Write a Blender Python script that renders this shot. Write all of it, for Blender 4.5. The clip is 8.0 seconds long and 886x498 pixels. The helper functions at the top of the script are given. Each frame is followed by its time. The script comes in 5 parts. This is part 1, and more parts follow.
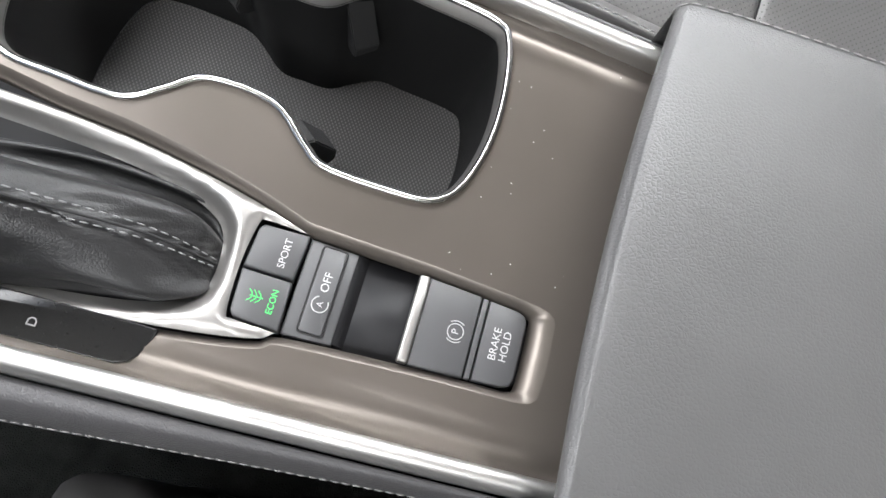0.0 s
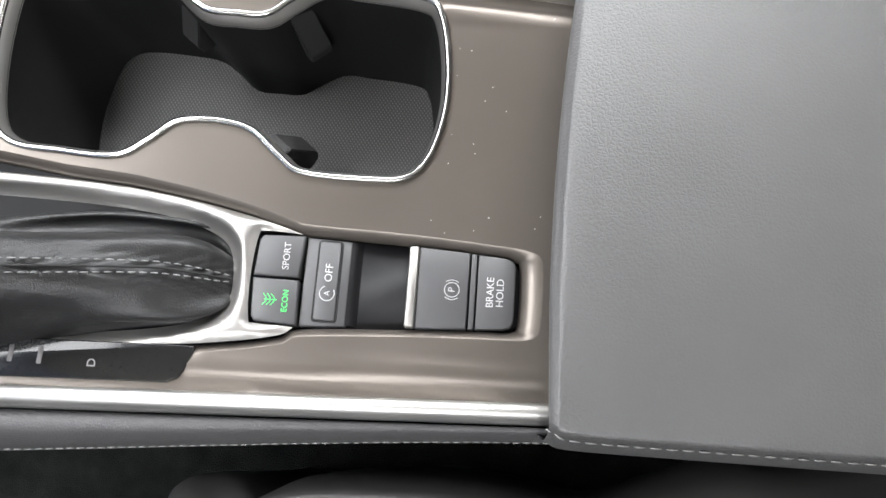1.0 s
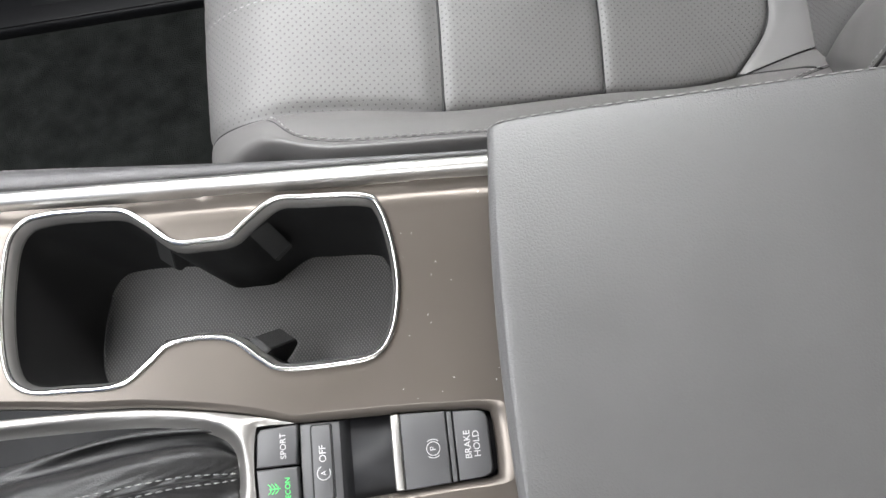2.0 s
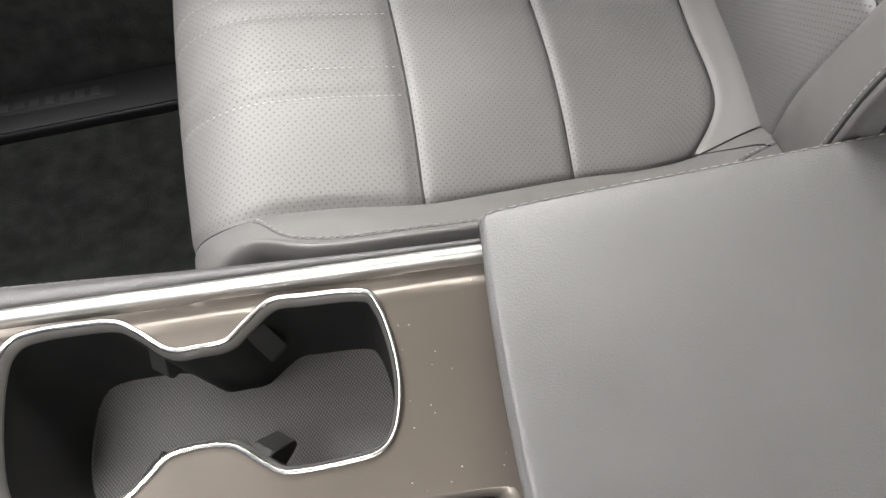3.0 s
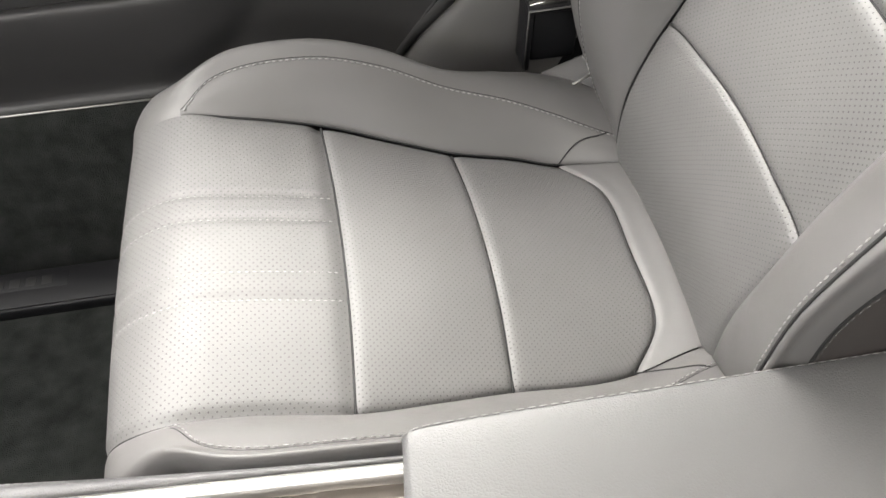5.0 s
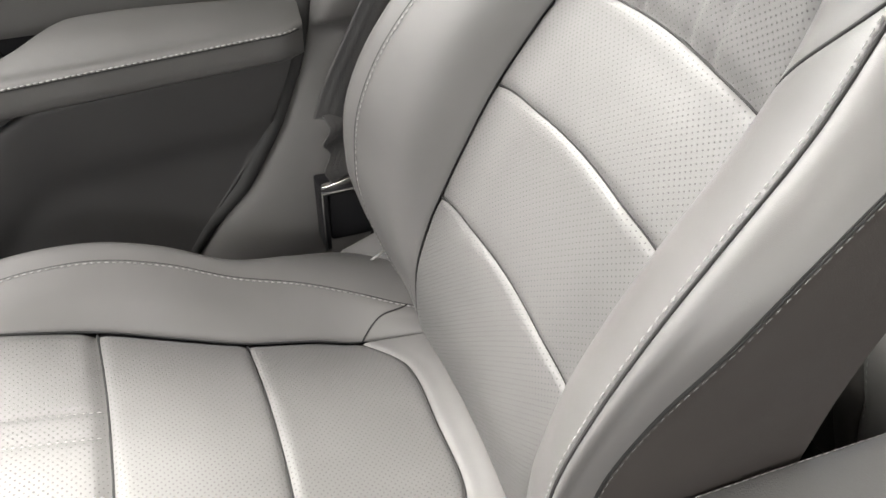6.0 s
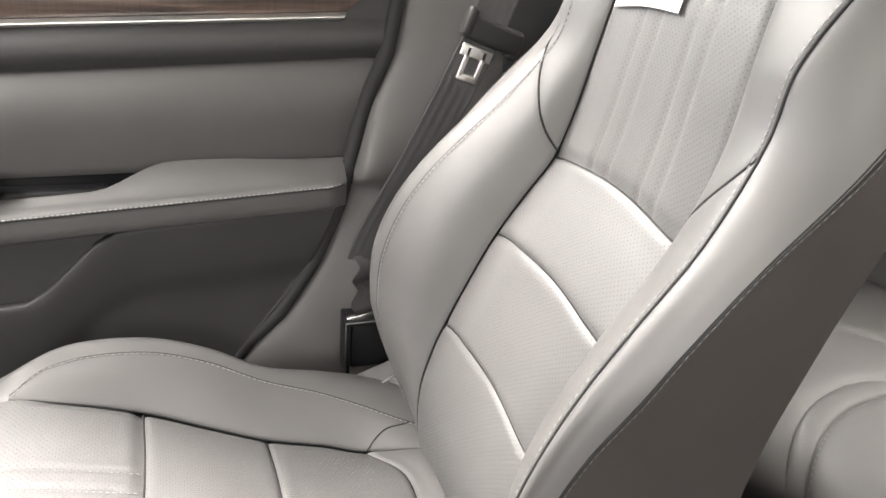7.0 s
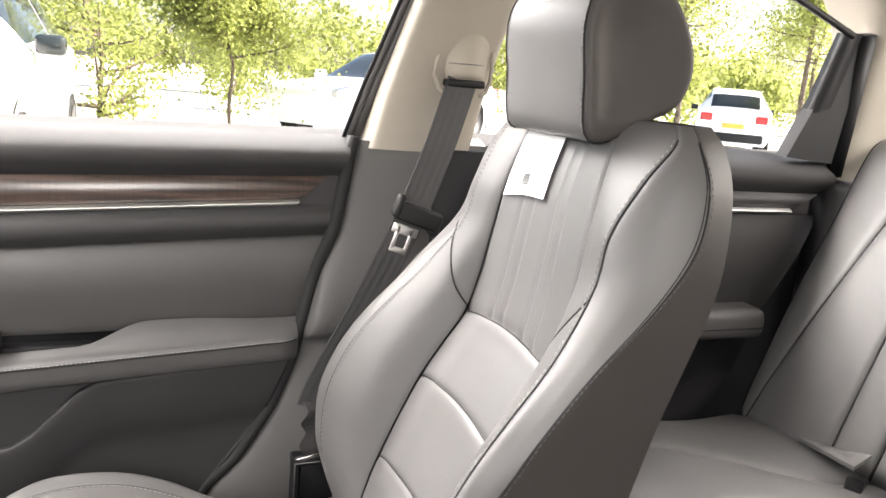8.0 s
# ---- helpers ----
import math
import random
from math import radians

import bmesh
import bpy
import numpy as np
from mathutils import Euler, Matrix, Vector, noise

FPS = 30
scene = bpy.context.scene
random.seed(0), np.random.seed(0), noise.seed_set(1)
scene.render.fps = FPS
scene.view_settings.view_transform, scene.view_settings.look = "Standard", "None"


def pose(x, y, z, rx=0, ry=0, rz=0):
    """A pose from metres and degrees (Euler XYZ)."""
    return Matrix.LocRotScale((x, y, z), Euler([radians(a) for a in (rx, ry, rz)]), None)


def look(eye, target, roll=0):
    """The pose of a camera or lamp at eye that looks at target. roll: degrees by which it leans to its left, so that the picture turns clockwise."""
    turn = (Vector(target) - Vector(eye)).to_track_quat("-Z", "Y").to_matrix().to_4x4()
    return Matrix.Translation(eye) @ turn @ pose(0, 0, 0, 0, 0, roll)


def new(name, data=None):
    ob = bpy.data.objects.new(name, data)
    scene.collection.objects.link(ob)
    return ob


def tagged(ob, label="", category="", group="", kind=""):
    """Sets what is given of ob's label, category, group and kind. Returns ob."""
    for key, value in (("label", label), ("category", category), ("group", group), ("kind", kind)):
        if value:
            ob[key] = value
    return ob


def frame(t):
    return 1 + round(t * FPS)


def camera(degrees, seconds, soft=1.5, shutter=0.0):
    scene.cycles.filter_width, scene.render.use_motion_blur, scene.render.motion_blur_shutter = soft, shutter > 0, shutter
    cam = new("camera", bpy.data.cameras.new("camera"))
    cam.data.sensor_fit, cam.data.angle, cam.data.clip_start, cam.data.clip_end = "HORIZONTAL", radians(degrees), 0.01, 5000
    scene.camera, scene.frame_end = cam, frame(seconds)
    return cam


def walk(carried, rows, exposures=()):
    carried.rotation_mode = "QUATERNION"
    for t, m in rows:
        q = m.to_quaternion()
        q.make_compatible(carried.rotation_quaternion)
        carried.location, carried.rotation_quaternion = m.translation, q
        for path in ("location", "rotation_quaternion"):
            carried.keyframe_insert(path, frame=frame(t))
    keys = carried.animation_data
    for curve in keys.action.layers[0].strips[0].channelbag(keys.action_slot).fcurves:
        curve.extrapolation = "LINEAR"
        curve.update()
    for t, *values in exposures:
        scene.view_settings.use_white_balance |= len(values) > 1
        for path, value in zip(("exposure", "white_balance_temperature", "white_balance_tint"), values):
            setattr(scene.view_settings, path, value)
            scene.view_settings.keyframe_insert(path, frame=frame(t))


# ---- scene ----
cam = camera(60.0, 8.0)
PATH = [
    (0, (-0.052, -0.013, 0.816), (0.051, 0.611, -1.082), 25.8),
    (0.5, (-0.011, 0.006, 0.843), (-0.095, 0.476, -1.099), -3.4),
    (1, (0.0, -0.006, 0.855), (-0.102, 0.458, -1.087), -8.5),
    (1.5, (0.004, 0.006, 0.872), (-0.065, 0.571, -1.045), -8.5),
    (2, (0.038, 0.044, 0.92), (-0.097, 0.643, -0.984), -19.9),
    (2.2, (0.03, 0.022, 0.934), (-0.058, 0.726, -0.936), -17.5),
    (3.3, (0.004, 0.071, 0.934), (0.078, 0.898, -0.885), -6.8),
    (3.5, (0.047, 0.088, 0.948), (0.045, 0.998, -0.833), -9.5),
    (4, (0.112, 0.103, 0.954), (0.015, 1.23, -0.695), -13.2),
    (4.2, (0.093, 0.097, 0.959), (0.102, 1.234, -0.687), -9.1),
    (5.3, (0.03, 0.05, 0.913), (0.265, 1.313, -0.62), -0.4),
    (5.5, (0.073, 0.058, 0.908), (0.357, 1.363, -0.581), -1.5),
    (6, (0.125, 0.057, 0.928), (0.697, 1.474, -0.362), 1.9),
    (6.2, (0.115, 0.035, 0.934), (0.78, 1.522, -0.225), 4.0),
    (6.5, (0.087, -0.023, 0.943), (0.696, 1.567, -0.107), 4.5),
    (7, (0.092, -0.098, 0.95), (0.673, 1.607, 0.081), 4.9),
    (7.2, (0.098, -0.092, 0.963), (0.708, 1.658, 0.212), 4.9),
    (7.5, (0.102, -0.116, 0.955), (0.75, 1.683, 0.37), 5.0),
    (8, (0.074, -0.287, 0.985), (0.758, 1.542, 0.557), 4.7),
]
EXPOSURES = [(0, 1.72, 6420, 10), (2.0, 1.70, 6480, 10), (3.5, 1.95, 6900, 10), (4.2, 2.25, 6900, 10), (5.5, 2.27, 6950, 10), (6.0, 2.55, 6950, 10), (6.5, 2.6, 7000, 11), (7.0, 2.7, 7050, 12), (7.5, 2.58, 7000, 13), (8.0, 2.6, 7000, 14)]
walk(cam, [(t, look(eye, target, roll)) for t, eye, target, roll in PATH], EXPOSURES)

# ---- light ----
world = bpy.data.worlds.new("world")
scene.world = world
world.use_nodes = True
wn = world.node_tree.nodes
sky = wn.new("ShaderNodeTexSky")
sky.sky_type, sky.sun_disc = "NISHITA", False
sky.sun_elevation, sky.sun_rotation = radians(42), radians(100)
sky.air_density, sky.dust_density = 1.0, 3.0
world.node_tree.links.new(sky.outputs[0], wn["Background"].inputs[0])
wn["Background"].inputs[1].default_value = 0.08


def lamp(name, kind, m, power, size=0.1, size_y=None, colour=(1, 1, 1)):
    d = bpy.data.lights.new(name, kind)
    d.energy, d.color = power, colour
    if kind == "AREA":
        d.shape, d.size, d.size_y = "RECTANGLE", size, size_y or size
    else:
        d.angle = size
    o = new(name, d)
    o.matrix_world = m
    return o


lamp("sun", "SUN", look((0, 0, 0), (-0.75, 0.14, -0.68)), 5.0, radians(4), colour=(1.0, 0.97, 0.92))
# added area lamps for daylight: beyond windscreen and passenger's window, in the driver's window
lamp("windscreen_light", "AREA", look((-0.80, 0.34, 1.45), (0.34, 0.20, 0.52)), 9.6, 1.2, 0.5)
lamp("side_window_light", "AREA", look((0.05, 1.20, 1.50), (0.15, 0.30, 0.60)), 9, 1.3, 0.3)
lamp("driver_window_light", "AREA", look((-0.10, -0.60, 1.08), (0.0, 0.75, 0.62)), 2.0, 0.42, 0.24)
# unseen fill lamp under the ceiling, added to brighten the rear bench
lamp("rear_bench_fill", "AREA", look((1.36, 0.12, 1.23), (1.22, 0.13, 0.45)), 4.2, 1.0, 0.3)


# ---- materials ----
def mat(name, colour, rough=0.5, metal=0.0, grain=0.0, scale=900.0, vary=0.12, vscale=14.0, spec=0.5, coat=0.0, fold=0.0):
    """Plain material with two scales of variation: broad tone and fine grain relief."""
    m = bpy.data.materials.new(name)
    m.use_nodes = True
    n, l = m.node_tree.nodes, m.node_tree.links
    b = n["Principled BSDF"]
    b.inputs["Metallic"].default_value = metal
    b.inputs["Specular IOR Level"].default_value = spec
    b.inputs["Coat Weight"].default_value = coat
    tc = n.new("ShaderNodeTexCoord")
    big = n.new("ShaderNodeTexNoise")
    big.inputs["Scale"].default_value, big.inputs["Detail"].default_value = vscale, 5
    l.new(tc.outputs["Object"], big.inputs["Vector"])
    ramp = n.new("ShaderNodeMapRange")
    ramp.inputs[1].default_value, ramp.inputs[2].default_value = 0.3, 0.7
    ramp.inputs[3].default_value, ramp.inputs[4].default_value = 1 - vary, 1 + vary
    l.new(big.outputs["Fac"], ramp.inputs[0])
    mul = n.new("ShaderNodeVectorMath")
    mul.operation = "SCALE"
    mul.inputs[0].default_value = colour
    l.new(ramp.outputs[0], mul.inputs["Scale"])
    l.new(mul.outputs[0], b.inputs["Base Color"])
    rr = n.new("ShaderNodeMapRange")
    rr.inputs[1].default_value, rr.inputs[2].default_value = 0.3, 0.7
    rr.inputs[3].default_value, rr.inputs[4].default_value = rough * 0.9, min(1, rough * 1.1)
    l.new(big.outputs["Fac"], rr.inputs[0])
    l.new(rr.outputs[0], b.inputs["Roughness"])
    if grain:
        v = n.new("ShaderNodeTexVoronoi")
        v.feature = "DISTANCE_TO_EDGE"
        v.inputs["Scale"].default_value = scale
        warp = n.new("ShaderNodeTexNoise")
        warp.inputs["Scale"].default_value = scale * 0.35
        mixv = n.new("ShaderNodeMix")
        mixv.data_type = "VECTOR"
        mixv.inputs[0].default_value = 0.0025
        l.new(tc.outputs["Object"], warp.inputs["Vector"])
        add = n.new("ShaderNodeVectorMath")
        add.operation = "MULTIPLY_ADD"
        add.inputs[1].default_value = (0.7 / scale,) * 3
        l.new(warp.outputs["Color"], add.inputs[0])
        l.new(tc.outputs["Object"], add.inputs[2])
        l.new(add.outputs[0], v.inputs["Vector"])
        cl = n.new("ShaderNodeMapRange")
        cl.inputs[1].default_value, cl.inputs[2].default_value = 0.0, 0.25
        l.new(v.outputs["Distance"], cl.inputs[0])
        bump = n.new("ShaderNodeBump")
        bump.inputs["Strength"].default_value, bump.inputs["Distance"].default_value = grain, 0.4 / scale
        l.new(cl.outputs[0], bump.inputs["Height"])
        if fold:
            fn = n.new("ShaderNodeTexNoise")
            fn.inputs["Scale"].default_value, fn.inputs["Detail"].default_value = 38, 3
            l.new(tc.outputs["Object"], fn.inputs["Vector"])
            b2 = n.new("ShaderNodeBump")
            b2.inputs["Strength"].default_value, b2.inputs["Distance"].default_value = fold, 0.004
            l.new(fn.outputs["Fac"], b2.inputs["Height"])
            l.new(b2.outputs[0], bump.inputs["Normal"])
        l.new(bump.outputs[0], b.inputs["Normal"])
    return m


def perforate(m, pitch=0.0062, radius=0.105, depth=0.46):
    """Rows of small punched holes over the panel's own map, in metres."""
    n, l = m.node_tree.nodes, m.node_tree.links
    b = n["Principled BSDF"]
    uv = n.new("ShaderNodeUVMap")
    uv.uv_map = "UVMap"
    sep = n.new("ShaderNodeSeparateXYZ")
    l.new(uv.outputs[0], sep.inputs[0])

    def mt(op, a, bb=None):
        x = n.new("ShaderNodeMath")
        x.operation = op
        for i, v in enumerate((a, bb)):
            if v is None:
                continue
            if isinstance(v, (int, float)):
                x.inputs[i].default_value = v
            else:
                l.new(v, x.inputs[i])
        return x.outputs[0]

    def dots(off):
        fx = mt("SUBTRACT", mt("FRACT", mt("ADD", mt("DIVIDE", sep.outputs[0], pitch), off)), 0.5)
        fy = mt("SUBTRACT", mt("FRACT", mt("ADD", mt("DIVIDE", sep.outputs[1], pitch), off)), 0.5)
        return mt("SQRT", mt("ADD", mt("MULTIPLY", fx, fx), mt("MULTIPLY", fy, fy)))

    d = mt("MINIMUM", dots(0.0), dots(0.5))
    hole = n.new("ShaderNodeMapRange")
    hole.inputs[1].default_value, hole.inputs[2].default_value = radius * 0.75, radius * 1.15
    l.new(d, hole.inputs[0])
    old = b.inputs["Base Color"].links[0].from_socket
    sc = n.new("ShaderNodeVectorMath")
    sc.operation = "SCALE"
    l.new(old, sc.inputs[0])
    rng = n.new("ShaderNodeMapRange")
    rng.inputs[3].default_value = depth
    l.new(hole.outputs[0], rng.inputs[0])
    l.new(rng.outputs[0], sc.inputs["Scale"])
    l.new(sc.outputs[0], b.inputs["Base Color"])
    bump = n.new("ShaderNodeBump")
    bump.inputs["Strength"].default_value, bump.inputs["Distance"].default_value = 0.8, 0.0006
    l.new(hole.outputs[0], bump.inputs["Height"])
    if b.inputs["Normal"].links:
        l.new(b.inputs["Normal"].links[0].from_socket, bump.inputs["Normal"])
    l.new(bump.outputs[0], b.inputs["Normal"])
    return m


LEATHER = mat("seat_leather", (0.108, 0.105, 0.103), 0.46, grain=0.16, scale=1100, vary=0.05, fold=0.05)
PERF = perforate(mat("perforated_leather", (0.114, 0.112, 0.110), 0.48, grain=0.14, scale=1100, vary=0.05, fold=0.05))
PERF_FINE = perforate(mat("fine_perforated_leather", (0.114, 0.112, 0.110), 0.48, grain=0.14, scale=1100, vary=0.05, fold=0.05), 0.0056, 0.115, 0.46)
# brownish seat sides, darker than LEATHER: their shade is put into the colour
SIDE = mat("shaded_seat_side", (0.045, 0.0395, 0.037), 0.5, grain=0.25, scale=800, vary=0.06, fold=0.08)
LID = mat("lid_leatherette", (0.085, 0.084, 0.084), 0.42, grain=0.16, scale=460, vary=0.05, fold=0.04)
PAD = mat("console_pad_vinyl", (0.075, 0.073, 0.075), 0.45, grain=0.25, scale=520, vary=0.08)
SEAM = mat("seam_shadow", (0.012, 0.012, 0.012), 0.8, vary=0.05)
THREAD = mat("grey_thread", (0.27, 0.265, 0.26), 0.7, vary=0.1, vscale=300)
SIDE_THREAD = mat("side_thread", (0.09, 0.088, 0.086), 0.7, vary=0.1, vscale=300)
DARK_THREAD = mat("dark_thread", (0.20, 0.20, 0.20), 0.7, vary=0.1, vscale=300)
BRONZE = mat("satin_bronze_panel", (0.135, 0.118, 0.103), 0.35, metal=0.6, grain=0.02, scale=2500, vary=0.04)
SATIN = mat("satin_chrome_strip", (0.66, 0.65, 0.63), 0.44, metal=1.0, vary=0.03)
CHROME = mat("bright_chrome", (0.54, 0.53, 0.52), 0.24, metal=1.0, vary=0.03)
SILVER = mat("satin_silver_paint", (0.36, 0.35, 0.335), 0.42, metal=0.9, grain=0.03, scale=3000, vary=0.03)
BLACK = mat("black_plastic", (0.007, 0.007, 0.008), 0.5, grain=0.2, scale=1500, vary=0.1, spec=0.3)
WELL = mat("cup_well_plastic", (0.006, 0.006, 0.006), 0.6, grain=0.1, scale=1500, vary=0.1, spec=0.25)
GLOSS = mat("piano_black", (0.012, 0.012, 0.012), 0.12, vary=0.10, vscale=900, spec=0.35, coat=0.1)
TABBLACK = mat("tab_plastic", (0.018, 0.018, 0.018), 0.5, grain=0.1, scale=1500, vary=0.1, spec=0.25)
BUTTON = mat("button_plastic", (0.06, 0.06, 0.062), 0.45, grain=0.06, scale=3000, vary=0.05)
BOOT = mat("boot_leather", (0.013, 0.013, 0.0135), 0.44, grain=0.16, scale=600, vary=0.12, fold=0.22)
RUBBER = mat("ribbed_rubber", (0.058, 0.056, 0.055), 0.6, vary=0.05)


def diamonds(m, pitch):
    """Fine crossed ribs, in metres, over the plan."""
    n, l = m.node_tree.nodes, m.node_tree.links
    b = n["Principled BSDF"]
    tc = n.new("ShaderNodeTexCoord")
    hs = []
    for turn in (35, -35):
        mp = n.new("ShaderNodeMapping")
        mp.inputs["Rotation"].default_value = (0, 0, radians(turn))
        l.new(tc.outputs["Object"], mp.inputs[0])
        wv = n.new("ShaderNodeTexWave")
        wv.inputs["Scale"].default_value = 0.314 / pitch
        l.new(mp.outputs[0], wv.inputs["Vector"])
        hs.append(wv.outputs["Fac"])
    mul = n.new("ShaderNodeMath")
    mul.operation = "MULTIPLY"
    l.new(hs[0], mul.inputs[0])
    l.new(hs[1], mul.inputs[1])
    rng = n.new("ShaderNodeMapRange")
    rng.inputs[3].default_value, rng.inputs[4].default_value = 0.5, 1.9
    l.new(mul.outputs[0], rng.inputs[0])
    sc = n.new("ShaderNodeVectorMath")
    sc.operation = "SCALE"
    l.new(b.inputs["Base Color"].links[0].from_socket, sc.inputs[0])
    l.new(rng.outputs[0], sc.inputs["Scale"])
    l.new(sc.outputs[0], b.inputs["Base Color"])
    bump = n.new("ShaderNodeBump")
    bump.inputs["Strength"].default_value, bump.inputs["Distance"].default_value = 0.6, 0.0004
    l.new(mul.outputs[0], bump.inputs["Height"])
    l.new(bump.outputs[0], b.inputs["Normal"])


diamonds(RUBBER, 0.0019)
CARPET = mat("dark_carpet", (0.021, 0.0225, 0.021), 0.95, grain=1.0, scale=420, vary=0.45, vscale=34, spec=0.1)
DOORSKIN = mat("door_soft_plastic", (0.032, 0.0313, 0.0313), 0.44, grain=0.3, scale=900, vary=0.06, spec=0.35)
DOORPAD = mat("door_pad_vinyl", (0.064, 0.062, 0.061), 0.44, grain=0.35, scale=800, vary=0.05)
UPPAD = mat("upper_door_vinyl", (0.048, 0.047, 0.047), 0.66, grain=0.25, scale=900, vary=0.06, spec=0.1)
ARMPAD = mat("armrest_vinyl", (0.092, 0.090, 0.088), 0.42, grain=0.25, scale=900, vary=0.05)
TRIMGREY = mat("pillar_plastic", (0.092, 0.089, 0.087), 0.5, grain=0.4, scale=1000, vary=0.05)
BEIGE = mat("ivory_pillar_trim", (0.31, 0.28, 0.235), 0.7, grain=0.2, scale=900, vary=0.05)
HEADLINER = mat("headliner_fabric", (0.48, 0.445, 0.39), 0.9, grain=0.5, scale=700, vary=0.05)
BELT = mat("belt_webbing", (0.050, 0.049, 0.050), 0.6, grain=0.5, scale=600, vary=0.1)
PAPER = mat("white_label", (0.85, 0.85, 0.84), 0.6, vary=0.02)
INK = mat("label_ink", (0.08, 0.08, 0.08), 0.7)
WHITE_PRINT = mat("white_print", (0.42, 0.42, 0.42), 0.6)
FAINT = mat("faint_print", (0.24, 0.23, 0.23), 0.5)
RED = mat("red_release", (0.45, 0.02, 0.02), 0.4)
PAINT = mat("white_car_paint", (0.8, 0.8, 0.8), 0.25, vary=0.02, coat=1.0)
CARGLASS = mat("dark_car_glass", (0.02, 0.025, 0.025), 0.06, vary=0.05)
TYRE = mat("tyre_rubber", (0.02, 0.02, 0.02), 0.8)
ASPHALT = mat("pale_concrete", (0.45, 0.45, 0.44), 0.9, grain=0.6, scale=60, vary=0.15, vscale=3)
BARK = mat("bark", (0.13, 0.10, 0.07), 0.9, grain=0.8, scale=30, vary=0.3)
LEAF = mat("spring_leaf", (0.27, 0.30, 0.09), 0.6, vary=0.4, vscale=2.5)
TAIL = mat("tail_lamp_red", (0.5, 0.02, 0.02), 0.2, coat=0.8)
PLATE = mat("yellow_plate", (0.6, 0.45, 0.08), 0.5)


def wood():
    """Dark brown veneer: fine ribs across it, broad painted reflection streaks along it, under satin lacquer."""
    m = mat("wood_grain_reflections", (0.10, 0.065, 0.045), 0.30, vary=0.25, vscale=6, coat=0.35)
    n, l = m.node_tree.nodes, m.node_tree.links
    b = n["Principled BSDF"]
    b.inputs["Coat Roughness"].default_value = 0.22
    tc = n.new("ShaderNodeTexCoord")
    out = []
    for scale in ((420, 20, 6), (5, 30, 150)):
        mp = n.new("ShaderNodeMapping")
        mp.inputs["Scale"].default_value = scale
        l.new(tc.outputs["Object"], mp.inputs[0])
        ns = n.new("ShaderNodeTexNoise")
        ns.inputs["Scale"].default_value, ns.inputs["Detail"].default_value = 1.0, 5
        l.new(mp.outputs[0], ns.inputs["Vector"])
        out.append(ns.outputs["Fac"])
    mx = n.new("ShaderNodeMix")
    mx.inputs[0].default_value = 0.8
    l.new(out[0], mx.inputs[2])
    l.new(out[1], mx.inputs[3])
    cr = n.new("ShaderNodeValToRGB")
    cr.color_ramp.elements[0].position, cr.color_ramp.elements[0].color = 0.36, (0.016, 0.010, 0.008, 1)
    cr.color_ramp.elements[1].position, cr.color_ramp.elements[1].color = 0.64, (0.085, 0.055, 0.042, 1)
    l.new(mx.outputs[0], cr.inputs[0])
    l.new(cr.outputs[0], b.inputs["Base Color"])
    return m


WOOD = wood()


def let_through(m, share=0.68):
    """Thin leaves let part of the light through."""
    n, l = m.node_tree.nodes, m.node_tree.links
    b = n["Principled BSDF"]
    tr = n.new("ShaderNodeBsdfTranslucent")
    mx = n.new("ShaderNodeMixShader")
    mx.inputs[0].default_value = share
    l.new(b.inputs["Base Color"].links[0].from_socket, tr.inputs["Color"])
    l.new(b.outputs[0], mx.inputs[1])
    l.new(tr.outputs[0], mx.inputs[2])
    l.new(mx.outputs[0], n["Material Output"].inputs[0])


let_through(LEAF)


def glow(name, colour, strength):
    m = bpy.data.materials.new(name)
    m.use_nodes = True
    b = m.node_tree.nodes["Principled BSDF"]
    b.inputs["Base Color"].default_value = (*colour, 1)
    b.inputs["Emission Color"].default_value = (*colour, 1)
    b.inputs["Emission Strength"].default_value = strength
    return m


GREEN = glow("lit_green_legend", (0.04, 0.50, 0.10), 0.22)


def glass():
    m = bpy.data.materials.new("window_glass")
    m.use_nodes = True
    b = m.node_tree.nodes["Principled BSDF"]
    b.inputs["Base Color"].default_value = (0.97, 0.99, 0.98, 1)
    b.inputs["Roughness"].default_value = 0.0
    b.inputs["Transmission Weight"].default_value = 1.0
    b.inputs["IOR"].default_value = 1.01
    return m


GLASS = glass()


# ---- building tools ----
def thing(name, label, category, at=(0, 0, 0), group="", kind=""):
    o = new(name)
    o.empty_display_size = 0.05
    o.location = at
    return tagged(o, label, category, group, kind)


def part(name, bm, material, parent=None, label="", smooth=True):
    """Links a bmesh as one mesh object under a thing or a part. Coordinates are the world's."""
    me = bpy.data.meshes.new(name)
    bm.to_mesh(me)
    bm.free()
    me.materials.append(material)
    if smooth:
        me.shade_smooth()
    o = new(name, me)
    if parent is not None:
        o.parent = parent
        base = parent
        off = Vector((0, 0, 0))
        while base is not None:
            off += base.location
            base = base.parent
        me.transform(Matrix.Translation(-off))
    if label:
        o["label"] = label
    return o


def meshed(verts, faces, uvs=None):
    bm = bmesh.new()
    vs = [bm.verts.new(v) for v in verts]
    for f in faces:
        try:
            bm.faces.new([vs[i] for i in f])
        except ValueError:
            pass
    if uvs is not None:
        lay = bm.loops.layers.uv.new("UVMap")
        bm.verts.index_update()
        for f in bm.faces:
            for lp in f.loops:
                lp[lay].uv = uvs[lp.vert.index]
    return bm


def join(*bms):
    """One bmesh out of several."""
    out = bmesh.new()
    for b in bms:
        me = bpy.data.meshes.new("tmp")
        b.to_mesh(me)
        b.free()
        out.from_mesh(me)
        bpy.data.meshes.remove(me)
    return out


